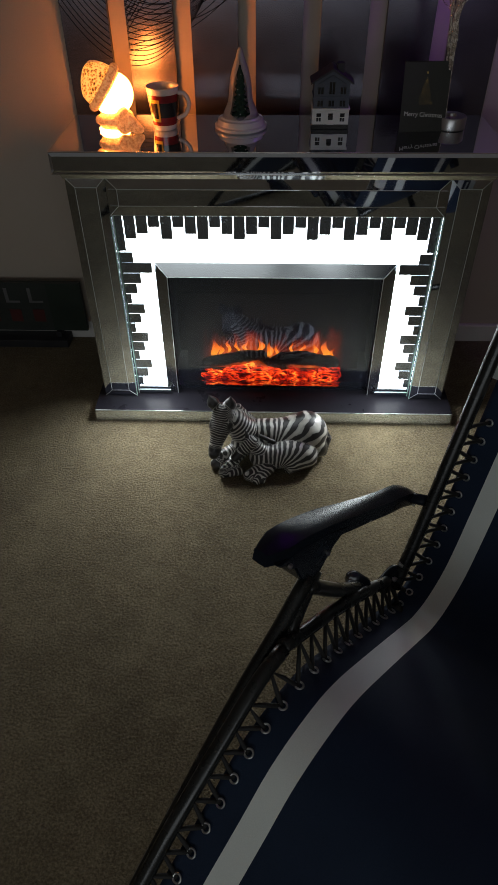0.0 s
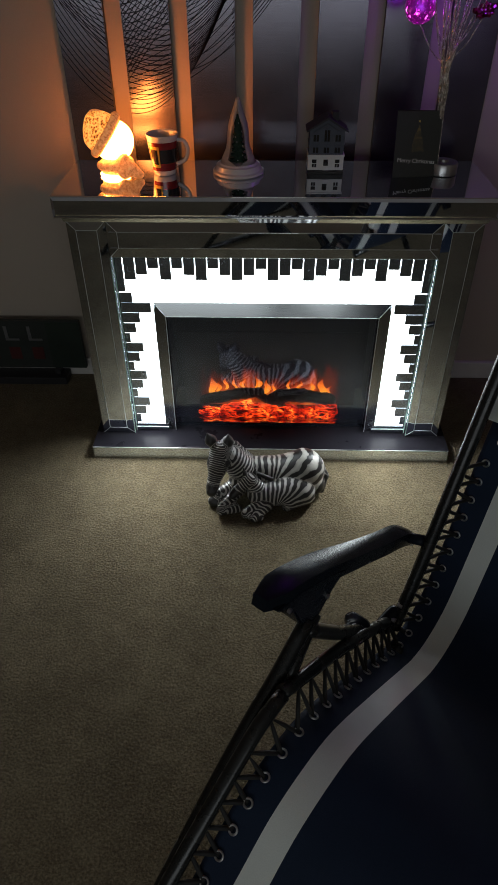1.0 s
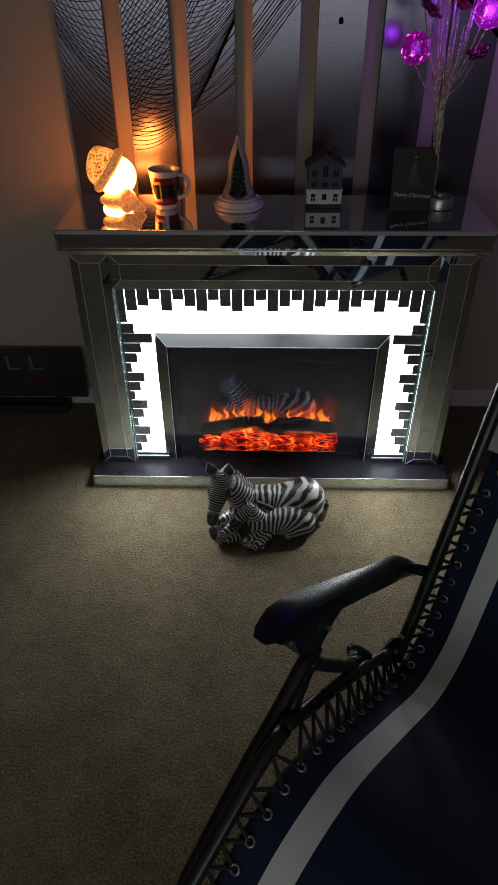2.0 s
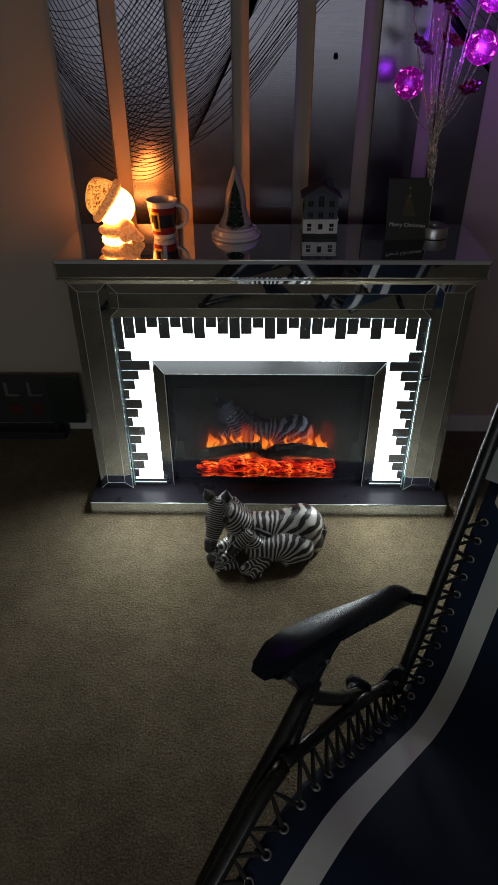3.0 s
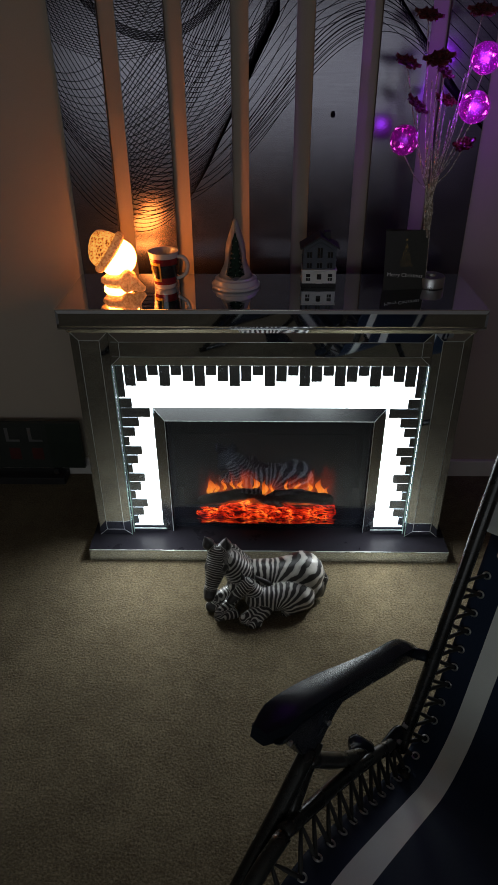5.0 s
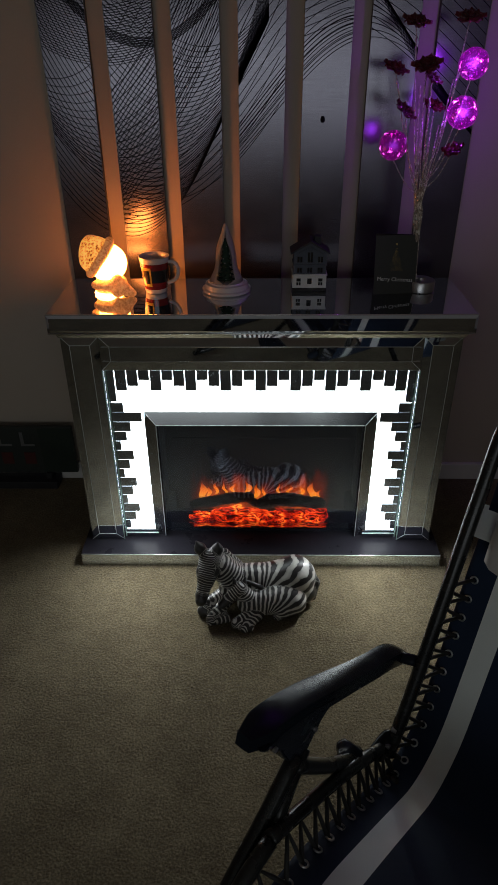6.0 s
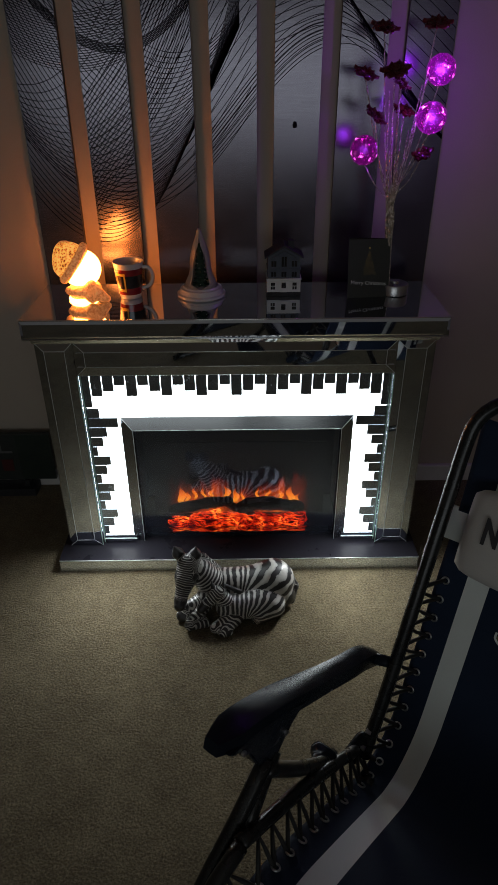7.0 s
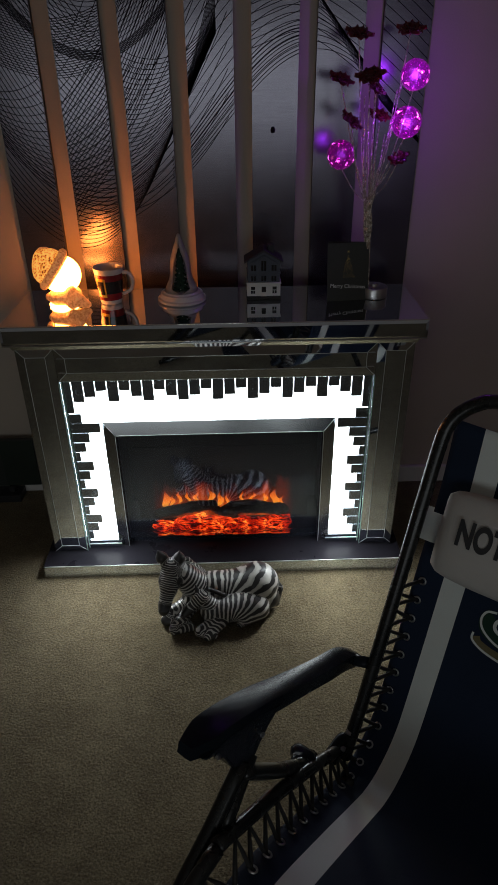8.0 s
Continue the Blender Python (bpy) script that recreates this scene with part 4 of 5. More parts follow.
    part("step", box(c.x - 0.009, c.x + 0.009, yf - 0.004, yf - 0.0021, c.z + 0.0125, c.z + 0.018), "house_white", door)
    for x in (-0.016, 0.016, -0.044, 0.044):
        part("pilaster", box(c.x + x - 0.002, c.x + x + 0.002, yf - 0.0022, yf - 0.0002, c.z + 0.0125, c.z + 0.0475), "house_white", house)
    for z, h in ((0.055, 0.016), (0.084, 0.018)):
        for x in (-0.029, 0.0, 0.029):
            tall = h + (0.012 if (x == 0 and z > 0.08) else 0)
            win = part("window", box(c.x + x - 0.009, c.x + x + 0.009, yf + 0.0002, yf + 0.0018, c.z + z - 0.001, c.z + z + tall + 0.001), "house_grey", house)
            for sx in (-1, 1):
                xa, xb = sorted((c.x + x + sx * 0.0008, c.x + x + sx * 0.007))
                part("pane", box(xa, xb, yf - 0.0006, yf + 0.0001, c.z + z + 0.001, c.z + z + tall - 0.001), "black_glaze", win)


build_house()


def build_card():
    at = Vector((0.379, 0.165, MANTEL_Z))
    card = thing("greeting_card", at, "dark folded greeting card with gold tree, standing open on the mantel", "card")
    turn = Matrix.Translation(at) @ Matrix.Rotation(radians(6), 4, "Z") @ Matrix.Rotation(radians(-9), 4, "X")
    def leaf(name, bm, mat, label="", m=turn):
        bmesh.ops.transform(bm, matrix=m, verts=bm.verts)
        return part(name, bm, mat, card, label)
    leaf("front_leaf", box(-0.060, 0.060, -0.0006, 0.0, 0.0, 0.160), "card", "dark front leaf")
    leaf("inside_sheet", box(-0.0595, 0.0595, 0.0002, 0.0006, 0.0005, 0.1595), "card_inside")
    back = turn @ Matrix.Translation((0.060, 0.001, 0)) @ Matrix.Rotation(radians(-32), 4, "Z") @ Matrix.Translation((-0.060, 0, 0))
    leaf("back_leaf", box(-0.060, 0.060, 0.0, 0.0006, 0.0, 0.160), "card", m=back)
    flat = turn @ Matrix.Translation((0, -0.0010, 0)) @ Matrix.Rotation(radians(90), 4, "X")
    for text, z, size in (("Merry Christmas", 0.040, 0.0150),):
        bm = lettering(text, size, 0.0002)
        bmesh.ops.transform(bm, matrix=Matrix.Translation((0, z, 0)) @ Matrix.Rotation(radians(-4), 4, "Z") @ Matrix.Shear("XY", 4, (0.3, 0)), verts=bm.verts)
        leaf("greeting", bm, "silver_ink", "silver lettering", flat)
    rnd = random.Random(8)
    bm = bmesh.new()
    for k in range(110):
        f = rnd.random() ** 0.7
        x, z = rnd.uniform(-1, 1) * 0.020 * f, 0.130 - 0.066 * f
        s = rnd.uniform(0.0004, 0.0011)
        v = [bm.verts.new((x + s * math.cos(a), z + s * math.sin(a), 0.0001)) for a in (0, 1.57, 3.14, 4.71)]
        bm.faces.new(v)
    leaf("gold_tree", bm, "gold", "gold foil dots", flat)
    bm = bmesh.new()
    v = [bm.verts.new(((0.004 if i % 2 else 0.0014) * math.cos(i * math.pi / 4), 0.136 + (0.004 if i % 2 else 0.0014) * math.sin(i * math.pi / 4), 0.0001)) for i in range(8)]
    bm.faces.new(v)
    leaf("star", bm, "gold", m=flat)


build_card()


def build_bouquet():
    c = Vector((0.460, 0.200, MANTEL_Z))
    spray = thing("light_spray", c, "tinsel stems with dark red flowers and glowing purple glitter balls", "decoration")
    part("base", lathe([(0.0375, 0.0), (0.040, 0.002), (0.040, 0.028), (0.038, 0.031), (0.014, 0.032), (0.012, 0.038)], c, 40), "steel", spray, "brushed steel base")
    smooth_by_angle(spray.children[-1])
    neck = Vector((0.425, 0.200, 1.065))
    heads = []
    balls = ((0.347, 0.23, 1.206, 0.037), (0.502, 0.18, 1.286, 0.038), (0.517, 0.20, 1.391, 0.036))
    for x, y, z, r in balls:
        heads.append(Vector((x, y, z - r * 0.8)))
        bm = bmesh.new()
        bmesh.ops.create_uvsphere(bm, u_segments=32, v_segments=20, radius=r, matrix=Matrix.Translation((x, y, z)) @ Matrix.Rotation(x * 9, 4, "X"))
        part("glitter_ball", bm, "bauble", spray, "glowing purple glitter ball", smooth=True)
        led = new("bauble_light", bpy.data.lights.new("bauble_light", "POINT"))
        led.data.energy, led.data.color, led.data.shadow_soft_size = 0.8 if x < 0.4 else 5.2, (0.36, 0.04, 1.0), 0.006
        led.location = (x, y, z)
    flowers = ((0.344, 0.28, 1.380, 0.036, 0.3), (0.405, 0.20, 1.389, 0.040, -0.2), (0.418, 0.185, 1.362, 0.028, 0.5), (0.363, 0.20, 1.289, 0.034, 0.6), (0.447, 0.25, 1.296, 0.032, 0.2),
               (0.491, 0.18, 1.201, 0.030, -0.4), (0.382, 0.27, 1.480, 0.038, 0.1), (0.504, 0.24, 1.487, 0.038, -0.1))
    rnd = random.Random(11)
    for x, y, z, r, lean in flowers:
        heads.append(Vector((x, y, z - 0.006)))
        bm = bmesh.new()
        for layer, (count, size, lift) in enumerate(((5, 1.0, 0.45), (5, 0.72, 1.05), (4, 0.48, 1.9))):
            for k in range(count):
                a = 2 * math.pi * k / count + layer * 0.6 + rnd.uniform(-0.15, 0.15)
                grid = []
                for i in range(5):
                    row = []
                    for j in range(-2, 3):
                        f = i / 4
                        wide = 0.46 * size * r * math.sin(math.pi * (0.12 + 0.80 * f)) ** 0.7
                        run = size * r * f
                        px, py = run, wide * j / 2
                        pz = lift * run * (0.6 - 0.35 * f) - 0.10 * r * abs(j) ** 2 * (f - 0.5) * 0.3 + (0.004 if j == 0 else 0) * f
                        row.append(bm.verts.new(Vector((x, y, z)) + Matrix.Rotation(lean, 3, "Y") @ Matrix.Rotation(0.42, 3, "X") @ (Matrix.Rotation(a, 3, "Z") @ Vector((px, py, pz)))))
                    grid.append(row)
                for i in range(4):
                    for j in range(4):
                        bm.faces.new((grid[i][j], grid[i + 1][j], grid[i + 1][j + 1], grid[i][j + 1]))
        bmesh.ops.solidify(bm, geom=list(bm.faces), thickness=0.0009)
        fl = part("flower", bm, "petal", spray, "dark red shiny flower", smooth=True)
        part("calyx", lathe([(0.0015, -0.012), (0.005, -0.004), (0.007, 0.002), (0.003, 0.005)], (x, y, z), 12), "petal", fl, smooth=True)
    for k in range(7):
        a = rnd.uniform(-0.5, 0.6)
        heads.append(Vector((0.435 + 0.10 * math.sin(a), 0.20 + rnd.uniform(-0.02, 0.06), rnd.uniform(1.20, 1.46))))
    for k, h in enumerate(heads):
        foot = c + Vector((-0.022 + 0.006 * math.cos(k * 2.4), 0.006 * math.sin(k * 2.4), 0.034))
        low = neck + Vector((0.008 * math.cos(k * 2.4), 0.008 * math.sin(k * 2.4), 0.02 * math.sin(k)))
        pts = spline([foot, foot.lerp(low, 0.55), low, low.lerp(h, 0.45) + Vector((0.10 * (h.x - low.x), 0, 0.0)), h], 40)
        bm = bmesh.new()
        n = 5
        rows = []
        for i, p in enumerate(pts):
            r = 0.0017 * (1.25 if i % 2 else 0.8)
            rows.append([bm.verts.new(p + Vector((r * math.cos(2 * math.pi * (q + 0.4 * i) / n), r * math.sin(2 * math.pi * (q + 0.4 * i) / n), 0))) for q in range(n)])
        for u, v in zip(rows, rows[1:]):
            for q in range(n):
                bm.faces.new((u[q], u[(q + 1) % n], v[(q + 1) % n], v[q]))
        part("stem", bm, "stem", spray)


build_bouquet()


# ---- the zebra statue on the carpet ----
def build_zebra():
    M1, F1 = 85, 88
    mother = [
        # barrel, rump, thigh, chest
        ((0.100, -0.196, 0.082), (0.035, -0.188, 0.064), 0.064, 0.050, 0, 0, 0),
        ((0.035, -0.188, 0.064), (-0.070, -0.195, 0.064), 0.050, 0.050, 0, 0, 0),
        ((0.110, -0.205, 0.056), (0.132, -0.215, 0.040), 0.054, 0.034, 0, 0, 0),
        ((-0.070, -0.205, 0.060), (-0.090, -0.225, 0.052), 0.044, 0.034, 0, 0, 0),
    ]
    neck = [
        ((-0.076, -0.200, 0.074), (-0.112, -0.208, 0.128), 0.047, 0.037, M1, 0.0, 0.02),
        ((-0.112, -0.208, 0.128), (-0.136, -0.214, 0.158), 0.037, 0.029, M1, 5.5, 0.06),
        # upright mane from the poll to the withers
        ((-0.134, -0.196, 0.186), (-0.104, -0.180, 0.160), 0.008, 0.011, M1, 0.2, 0.22),
        ((-0.104, -0.180, 0.160), (-0.060, -0.172, 0.112), 0.011, 0.007, M1, 3.4, 0.22),
    ]
    head = [
        # brow, long nose, cheeks, muzzle
        ((-0.146, -0.216, 0.166), (-0.154, -0.240, 0.132), 0.031, 0.030, 165, 0.2, 0.28),
        ((-0.154, -0.242, 0.130), (-0.166, -0.268, 0.086), 0.026, 0.019, 165, 7.0, 0.30),
        ((-0.136, -0.232, 0.138), (-0.148, -0.252, 0.104), 0.016, 0.012, 165, 0.8, 0.22),
        ((-0.169, -0.274, 0.074), (-0.171, -0.282, 0.066), 0.0190, 0.0165, 0, 0, 0.7),
        ((-0.176, -0.290, 0.074), (-0.178, -0.291, 0.074), 0.0045, 0.0045, 0, 0, 0.95),
        ((-0.162, -0.292, 0.072), (-0.160, -0.292, 0.072), 0.0045, 0.0045, 0, 0, 0.95),
        # eyes
        ((-0.126, -0.244, 0.146), (-0.128, -0.247, 0.143), 0.0065, 0.0065, 0, 0, 0.95),
        ((-0.176, -0.240, 0.146), (-0.177, -0.243, 0.143), 0.0065, 0.0065, 0, 0, 0.95),
        # ears
        ((-0.164, -0.206, 0.180), (-0.174, -0.206, 0.198), 0.012, 0.0165, 0, 0, 0.34),
        ((-0.174, -0.206, 0.198), (-0.184, -0.203, 0.222), 0.0160, 0.002, 0, 0, 0.34),
        ((-0.128, -0.206, 0.178), (-0.124, -0.206, 0.194), 0.012, 0.0165, 0, 0, 0.34),
        ((-0.124, -0.206, 0.194), (-0.122, -0.203, 0.218), 0.0160, 0.002, 0, 0, 0.34),
    ]
    limbs = [
        # mother's folded forelegs
        ((-0.088, -0.225, 0.044), (-0.150, -0.258, 0.034), 0.028, 0.019, M1, 0, 0.05),
        ((-0.150, -0.258, 0.032), (-0.168, -0.272, 0.017), 0.018, 0.015, M1, 0.4, 0.1),
        ((-0.168, -0.272, 0.015), (-0.105, -0.288, 0.014), 0.015, 0.012, M1, 0.8, 0.1),
        ((-0.095, -0.250, 0.040), (-0.142, -0.306, 0.018), 0.019, 0.014, M1, 0.5, 0.1),
        ((-0.142, -0.310, 0.015), (-0.095, -0.300, 0.013), 0.014, 0.012, M1, 0.2, 0.2),
        # foal's neck, mane, head, ears
        ((-0.030, -0.272, 0.060), (-0.056, -0.268, 0.094), 0.029, 0.020, F1, 0, 0.16),
        ((-0.040, -0.250, 0.112), (0.004, -0.250, 0.088), 0.006, 0.007, 0, 0, 0.5),
        ((-0.060, -0.270, 0.102), (-0.094, -0.292, 0.082), 0.020, 0.014, 140, 0, 0.22),
        ((-0.096, -0.293, 0.080), (-0.108, -0.302, 0.070), 0.013, 0.0115, 0, 0, 0.75),
        ((-0.048, -0.262, 0.114), (-0.042, -0.258, 0.136), 0.008, 0.002, 0, 0, 0.45),
        ((-0.072, -0.262, 0.114), (-0.078, -0.257, 0.136), 0.008, 0.002, 0, 0, 0.45),
        # foal's forelegs, hind leg
        ((-0.022, -0.298, 0.032), (-0.068, -0.322, 0.020), 0.022, 0.014, F1, 0.2, 0.1),
        ((-0.068, -0.322, 0.016), (-0.030, -0.334, 0.013), 0.014, 0.012, F1, 0.2, 0.12),
        ((-0.010, -0.300, 0.030), (-0.046, -0.338, 0.013), 0.020, 0.012, F1, 0.6, 0.1),
        ((0.120, -0.252, 0.018), (0.050, -0.292, 0.014), 0.016, 0.012, F1, 0.3, 0.1),
        # tail round the rump
        ((0.150, -0.176, 0.100), (0.168, -0.196, 0.058), 0.007, 0.010, 70, 0, 0.3),
        ((0.168, -0.196, 0.058), (0.158, -0.222, 0.020), 0.011, 0.008, 0, 0, 0.6),
    ]
    foal = [
        ((0.086, -0.252, 0.050), (0.020, -0.266, 0.048), 0.045, 0.037, 0, 0, 0.06),
        ((0.020, -0.266, 0.048), (-0.036, -0.274, 0.054), 0.037, 0.032, 0, 0, 0.10),
        ((0.098, -0.262, 0.044), (0.066, -0.284, 0.032), 0.037, 0.024, 0, 0, 0.04),
    ]
    cones = mother + neck + head + limbs + foal
    ob = blob_object("zebra_statue", cones, 0.0026, 0.0027, "zebra", at=(0.0, -0.24, 0.0))
    # stripes of the two bodies: upright on the barrel, fanning out over the hip
    p = np.array([v.co for v in ob.data.vertices]) + np.array((0.0, -0.24, 0.0))
    a, b = (np.array([c[k] for c in cones], float) for k in (0, 1))
    r0, r1 = (np.array([c[k] for c in cones], float) for k in (2, 3))
    along = np.clip(((p[:, None] - a) * (b - a)).sum(-1) / ((b - a) ** 2).sum(-1), 0, 1)
    gap = np.linalg.norm(p[:, None] - a - along[..., None] * (b - a), axis=-1) - r0 - along * (r1 - r0)
    owner = gap.argmin(1)
    stripe = np.zeros(len(p), np.float32)
    ob.data.attributes["stripe"].data.foreach_get("value", stripe)
    for ids, pivot, per, reach, slant in ((range(len(mother)), (0.004, 0.052), 50, 0.090, 0.25), (range(len(cones) - len(foal), len(cones)), (0.020, 0.024), 82, 0.055, -0.2)):
        own = np.isin(owner, list(ids))
        x, z = p[own, 0] - pivot[0], np.maximum(p[own, 2] - pivot[1], 0.004)
        stripe[own] = per * np.where(x > 0, reach * np.arctan2(x, z), x) + per * slant * np.minimum(x, 0) * 0.4
    ob.data.attributes["stripe"].data.foreach_set("value", stripe)
    for v in ob.data.vertices:
        v.co.z = max(v.co.z, 0.0)
    tagged(ob, "painted resin statue of two striped zebras lying together on the carpet", "statue")


build_zebra()


# ---- sign leaning by the baseboard ----
def build_sign():
    sign = thing("sign_board", (-1.0, 0.40, 0.0), "dark printed sign board standing on feet against the wall", "sign")
    part("board", box(-1.36, -0.690, 0.396, 0.412, 0.052, 0.250, 0.002, 1), "sign_black", sign, "dark sign face")
    part("green_field", box(-0.815, -0.693, 0.3945, 0.3958, 0.056, 0.246), "sign_green", sign)
    rnd = random.Random(6)
    for k in range(5):
        x = -0.865 - k * 0.085
        part("letter_bar", box(x - 0.020, x + 0.030, 0.3945, 0.3958, 0.170, 0.178), "sign_grey", sign)
        part("letter_bar", box(x - 0.020, x - 0.008, 0.3945, 0.3958, 0.1782, 0.228), "sign_grey", sign)
        part("letter_bar", box(x - 0.016, x + 0.026, 0.3945, 0.3958, 0.092, 0.142), "sign_red", sign)
    for x in (-1.24, -0.80):
        part("foot", box(x - 0.01, x + 0.01, 0.385, 0.42, 0.0305, 0.054, 0.001, 1), "board", sign)
    part("foot_rail", box(-1.36, -0.765, 0.36, 0.43, 0.0, 0.030, 0.002, 1), "board", sign)


build_sign()


# ---- the reclining chair ----
AX, SX = Vector((0.62, 0.784, 0)).normalized(), Vector((0.784, -0.62, 0)).normalized()
RAIL, MIDDLE = 0.735, 0.995


def C(u, s, z):
    """A place from the chair's length, width and height."""
    return AX * u + SX * s + Vector((0, 0, z))


def other(s):
    return 2 * MIDDLE - s


def build_chair():
    chair = thing("recliner_chair", C(-0.75, MIDDLE, 0), "black-framed reclining lounge chair with laced navy sling and white stripes", "chair")
    sling_line = [(-0.262, 0.895), (-0.290, 0.760), (-0.350, 0.605), (-0.414, 0.440), (-0.468, 0.325), (-0.530, 0.285), (-0.590, 0.288), (-0.644, 0.317), (-0.760, 0.388), (-0.880, 0.455), (-0.953, 0.466), (-1.032, 0.447), (-1.100, 0.395), (-1.173, 0.341), (-1.30, 0.240), (-1.42, 0.150)]
    fine = spline([(u, 0, z) for u, z in sling_line], 90)
    # sling: navy with two white stripes
    cuts = [0.757, 0.766, 0.8075, 0.8475, 0.90, 0.95, 0.995]
    cuts = cuts + [other(s) for s in cuts[-2::-1]]
    bm = bmesh.new()
    rows = []
    for p in fine:
        row = []
        for s in cuts:
            sag = 0.020 * (1 - ((s - MIDDLE) / 0.24) ** 2)
            row.append(bm.verts.new(C(p.x, s, p.z - max(0, sag) * 0.6) + AX * max(0, sag) * 0.4))
        rows.append(row)
    for a, b in zip(rows, rows[1:]):
        for i in range(len(cuts) - 1):
            f = bm.faces.new((a[i], b[i], b[i + 1], a[i + 1]))
            mid = (cuts[i] + cuts[i + 1]) / 2
            f.material_index = 1 if 0.8075 < min(mid, other(mid)) < 0.8475 else 0
    bmesh.ops.recalc_face_normals(bm, faces=bm.faces)
    sling = part("sling", bm, None, chair, "navy canvas sling with white stripes", smooth=True, mats=["navy", "white_canvas"])
    solid = sling.modifiers.new("thickness", "SOLIDIFY")
    solid.thickness, solid.offset = 0.003, 0
    # frame tubes
    back = [(-0.556, 0.290), (-0.495, 0.400), (-0.440, 0.525), (-0.384, 0.655), (-0.336, 0.768), (-0.297, 0.855)]
    BACK = RAIL + 0.011
    seat = [(-0.545, 0.292), (-0.636, 0.362), (-0.759, 0.441), (-0.842, 0.485), (-0.915, 0.522)]
    leg = [(-0.915, 0.520), (-0.965, 0.510), (-1.010, 0.483), (-1.095, 0.424), (-1.160, 0.374), (-1.222, 0.317), (-1.42, 0.140)]
    crown = [C(u, BACK, z) for u, z in back] + [C(-0.279, BACK + 0.006, 0.895), C(-0.264, BACK + 0.032, 0.926), C(-0.256, BACK + 0.080, 0.945)]
    over = [C(-0.256, MIDDLE, 0.952)]
    far = [C(-0.256, other(BACK + 0.080), 0.945), C(-0.264, other(BACK + 0.032), 0.926), C(-0.279, other(BACK + 0.006), 0.895)] + [C(u, other(BACK), z) for u, z in back[::-1]]
    part("back_frame", sweep(spline(crown + over + far, 110), 0.0125, 12), "tube", chair, "black steel back tube", smooth=True)
    for side in (0, 1):
        def P(u, s, z):
            return C(u, other(s) if side else s, z)
        part("seat_rail", sweep(spline([P(u, RAIL, z) for u, z in seat], 24), 0.0115, 12), "tube", chair, smooth=True)
        part("leg_rest_rail", sweep(spline([P(u, RAIL + 0.002, z) for u, z in leg], 36), 0.0115, 12), "tube", chair, smooth=True)
        # legs and links
        part("front_leg", sweep(spline([P(-0.820, 0.710, 0.572), P(-0.895, 0.712, 0.515), P(-0.962, 0.713, 0.473), P(-1.062, 0.714, 0.392), P(-1.222, 0.715, 0.245), P(-1.460, 0.716, 0.0125)], 30), 0.0125, 12), "tube", chair, smooth=True)
        part("rear_leg", sweep([P(-0.600, 0.775, 0.292), P(-0.46, 0.775, 0.100), P(-0.395, 0.775, 0.012)], 0.0125, 12), "tube", chair, smooth=True)
        part("strut", sweep([P(-0.798, 0.705, 0.560), P(-0.845, 0.712, 0.520), P(-0.908, 0.728, 0.500)], 0.013, 10), "tube", chair, smooth=True)
        part("link_bar", sweep(spline([P(-0.825, 0.712, 0.555), P(-0.74, 0.718, 0.455), P(-0.655, 0.722, 0.372)], 10), 0.0125, 10), "tube", chair, smooth=True)
        blob_object("clamp", [(tuple(P(-0.672, 0.714, 0.385)), tuple(P(-0.630, 0.714, 0.352)), 0.015, 0.014), (tuple(P(-0.650, 0.700, 0.378)), tuple(P(-0.650, 0.722, 0.378)), 0.015, 0.014)], 0.004, 0.006, "arm", chair)
        blob_object("hinge", [(tuple(P(-0.572, 0.730, 0.298)), tuple(P(-0.545, 0.735, 0.318)), 0.017, 0.015)], 0.004, 0.006, "arm", chair)
        for u, z in ((-0.560, 0.318), (-0.538, 0.340)):
            part("bolt", sweep([P(u, 0.748, z), P(u, 0.738, z)], 0.005, 8), "steel", chair)
        # armrest: a curved padded top on a deep front bracket
        spine = spline([(-0.912, 0, 0.690), (-0.850, 0, 0.670), (-0.775, 0, 0.632), (-0.690, 0, 0.580), (-0.570, 0, 0.508), (-0.500, 0, 0.470), (-0.452, 0, 0.432), (-0.428, 0, 0.402)], 30)
        bm = bmesh.new()
        rows = []
        for i, p in enumerate(spine):
            f = i / 29
            half = np.interp(f, [0, 0.06, 0.3, 0.55, 0.85, 1.0], [0.011, 0.023, 0.023, 0.020, 0.020, 0.015])
            deep = np.interp(f, [0, 0.1, 0.35, 0.6, 0.9, 1.0], [0.018, 0.025, 0.026, 0.025, 0.026, 0.020])
            d = (spine[min(i + 1, 29)] - spine[max(i - 1, 0)]).normalized()
            up = Vector((-d.z, 0, d.x)) * (1 if d.x > 0 else -1)
            row = []
            for su, sz in ((-1, -0.55), (-1, 0.36), (-0.93, 0.47), (-0.5, 0.53), (0, 0.55), (0.5, 0.53), (0.93, 0.47), (1, 0.36), (1, -0.55), (0, -0.6)):
                q = p + up * (sz * deep)
                row.append(bm.verts.new(P(q.x, 0.690 + su * half, q.z)))
            rows.append(row)
        for a, b in zip(rows, rows[1:]):
            for k in range(10):
                bm.faces.new((a[k], a[(k + 1) % 10], b[(k + 1) % 10], b[k]))
        bm.faces.new(rows[0])
        bm.faces.new(rows[-1][::-1])
        bmesh.ops.recalc_face_normals(bm, faces=bm.faces)
        arm = smooth_by_angle(part("armrest", bm, "arm", chair, "black moulded armrest"), 32)
        seam = spine[9]
        part("seam", sweep([P(seam.x, 0.6690, seam.z + 0.0120), P(seam.x - 0.002, 0.690, seam.z + 0.0146), P(seam.x - 0.004, 0.7110, seam.z + 0.0145)], 0.0009, 5), "tube", arm)
        bm = bmesh.new()
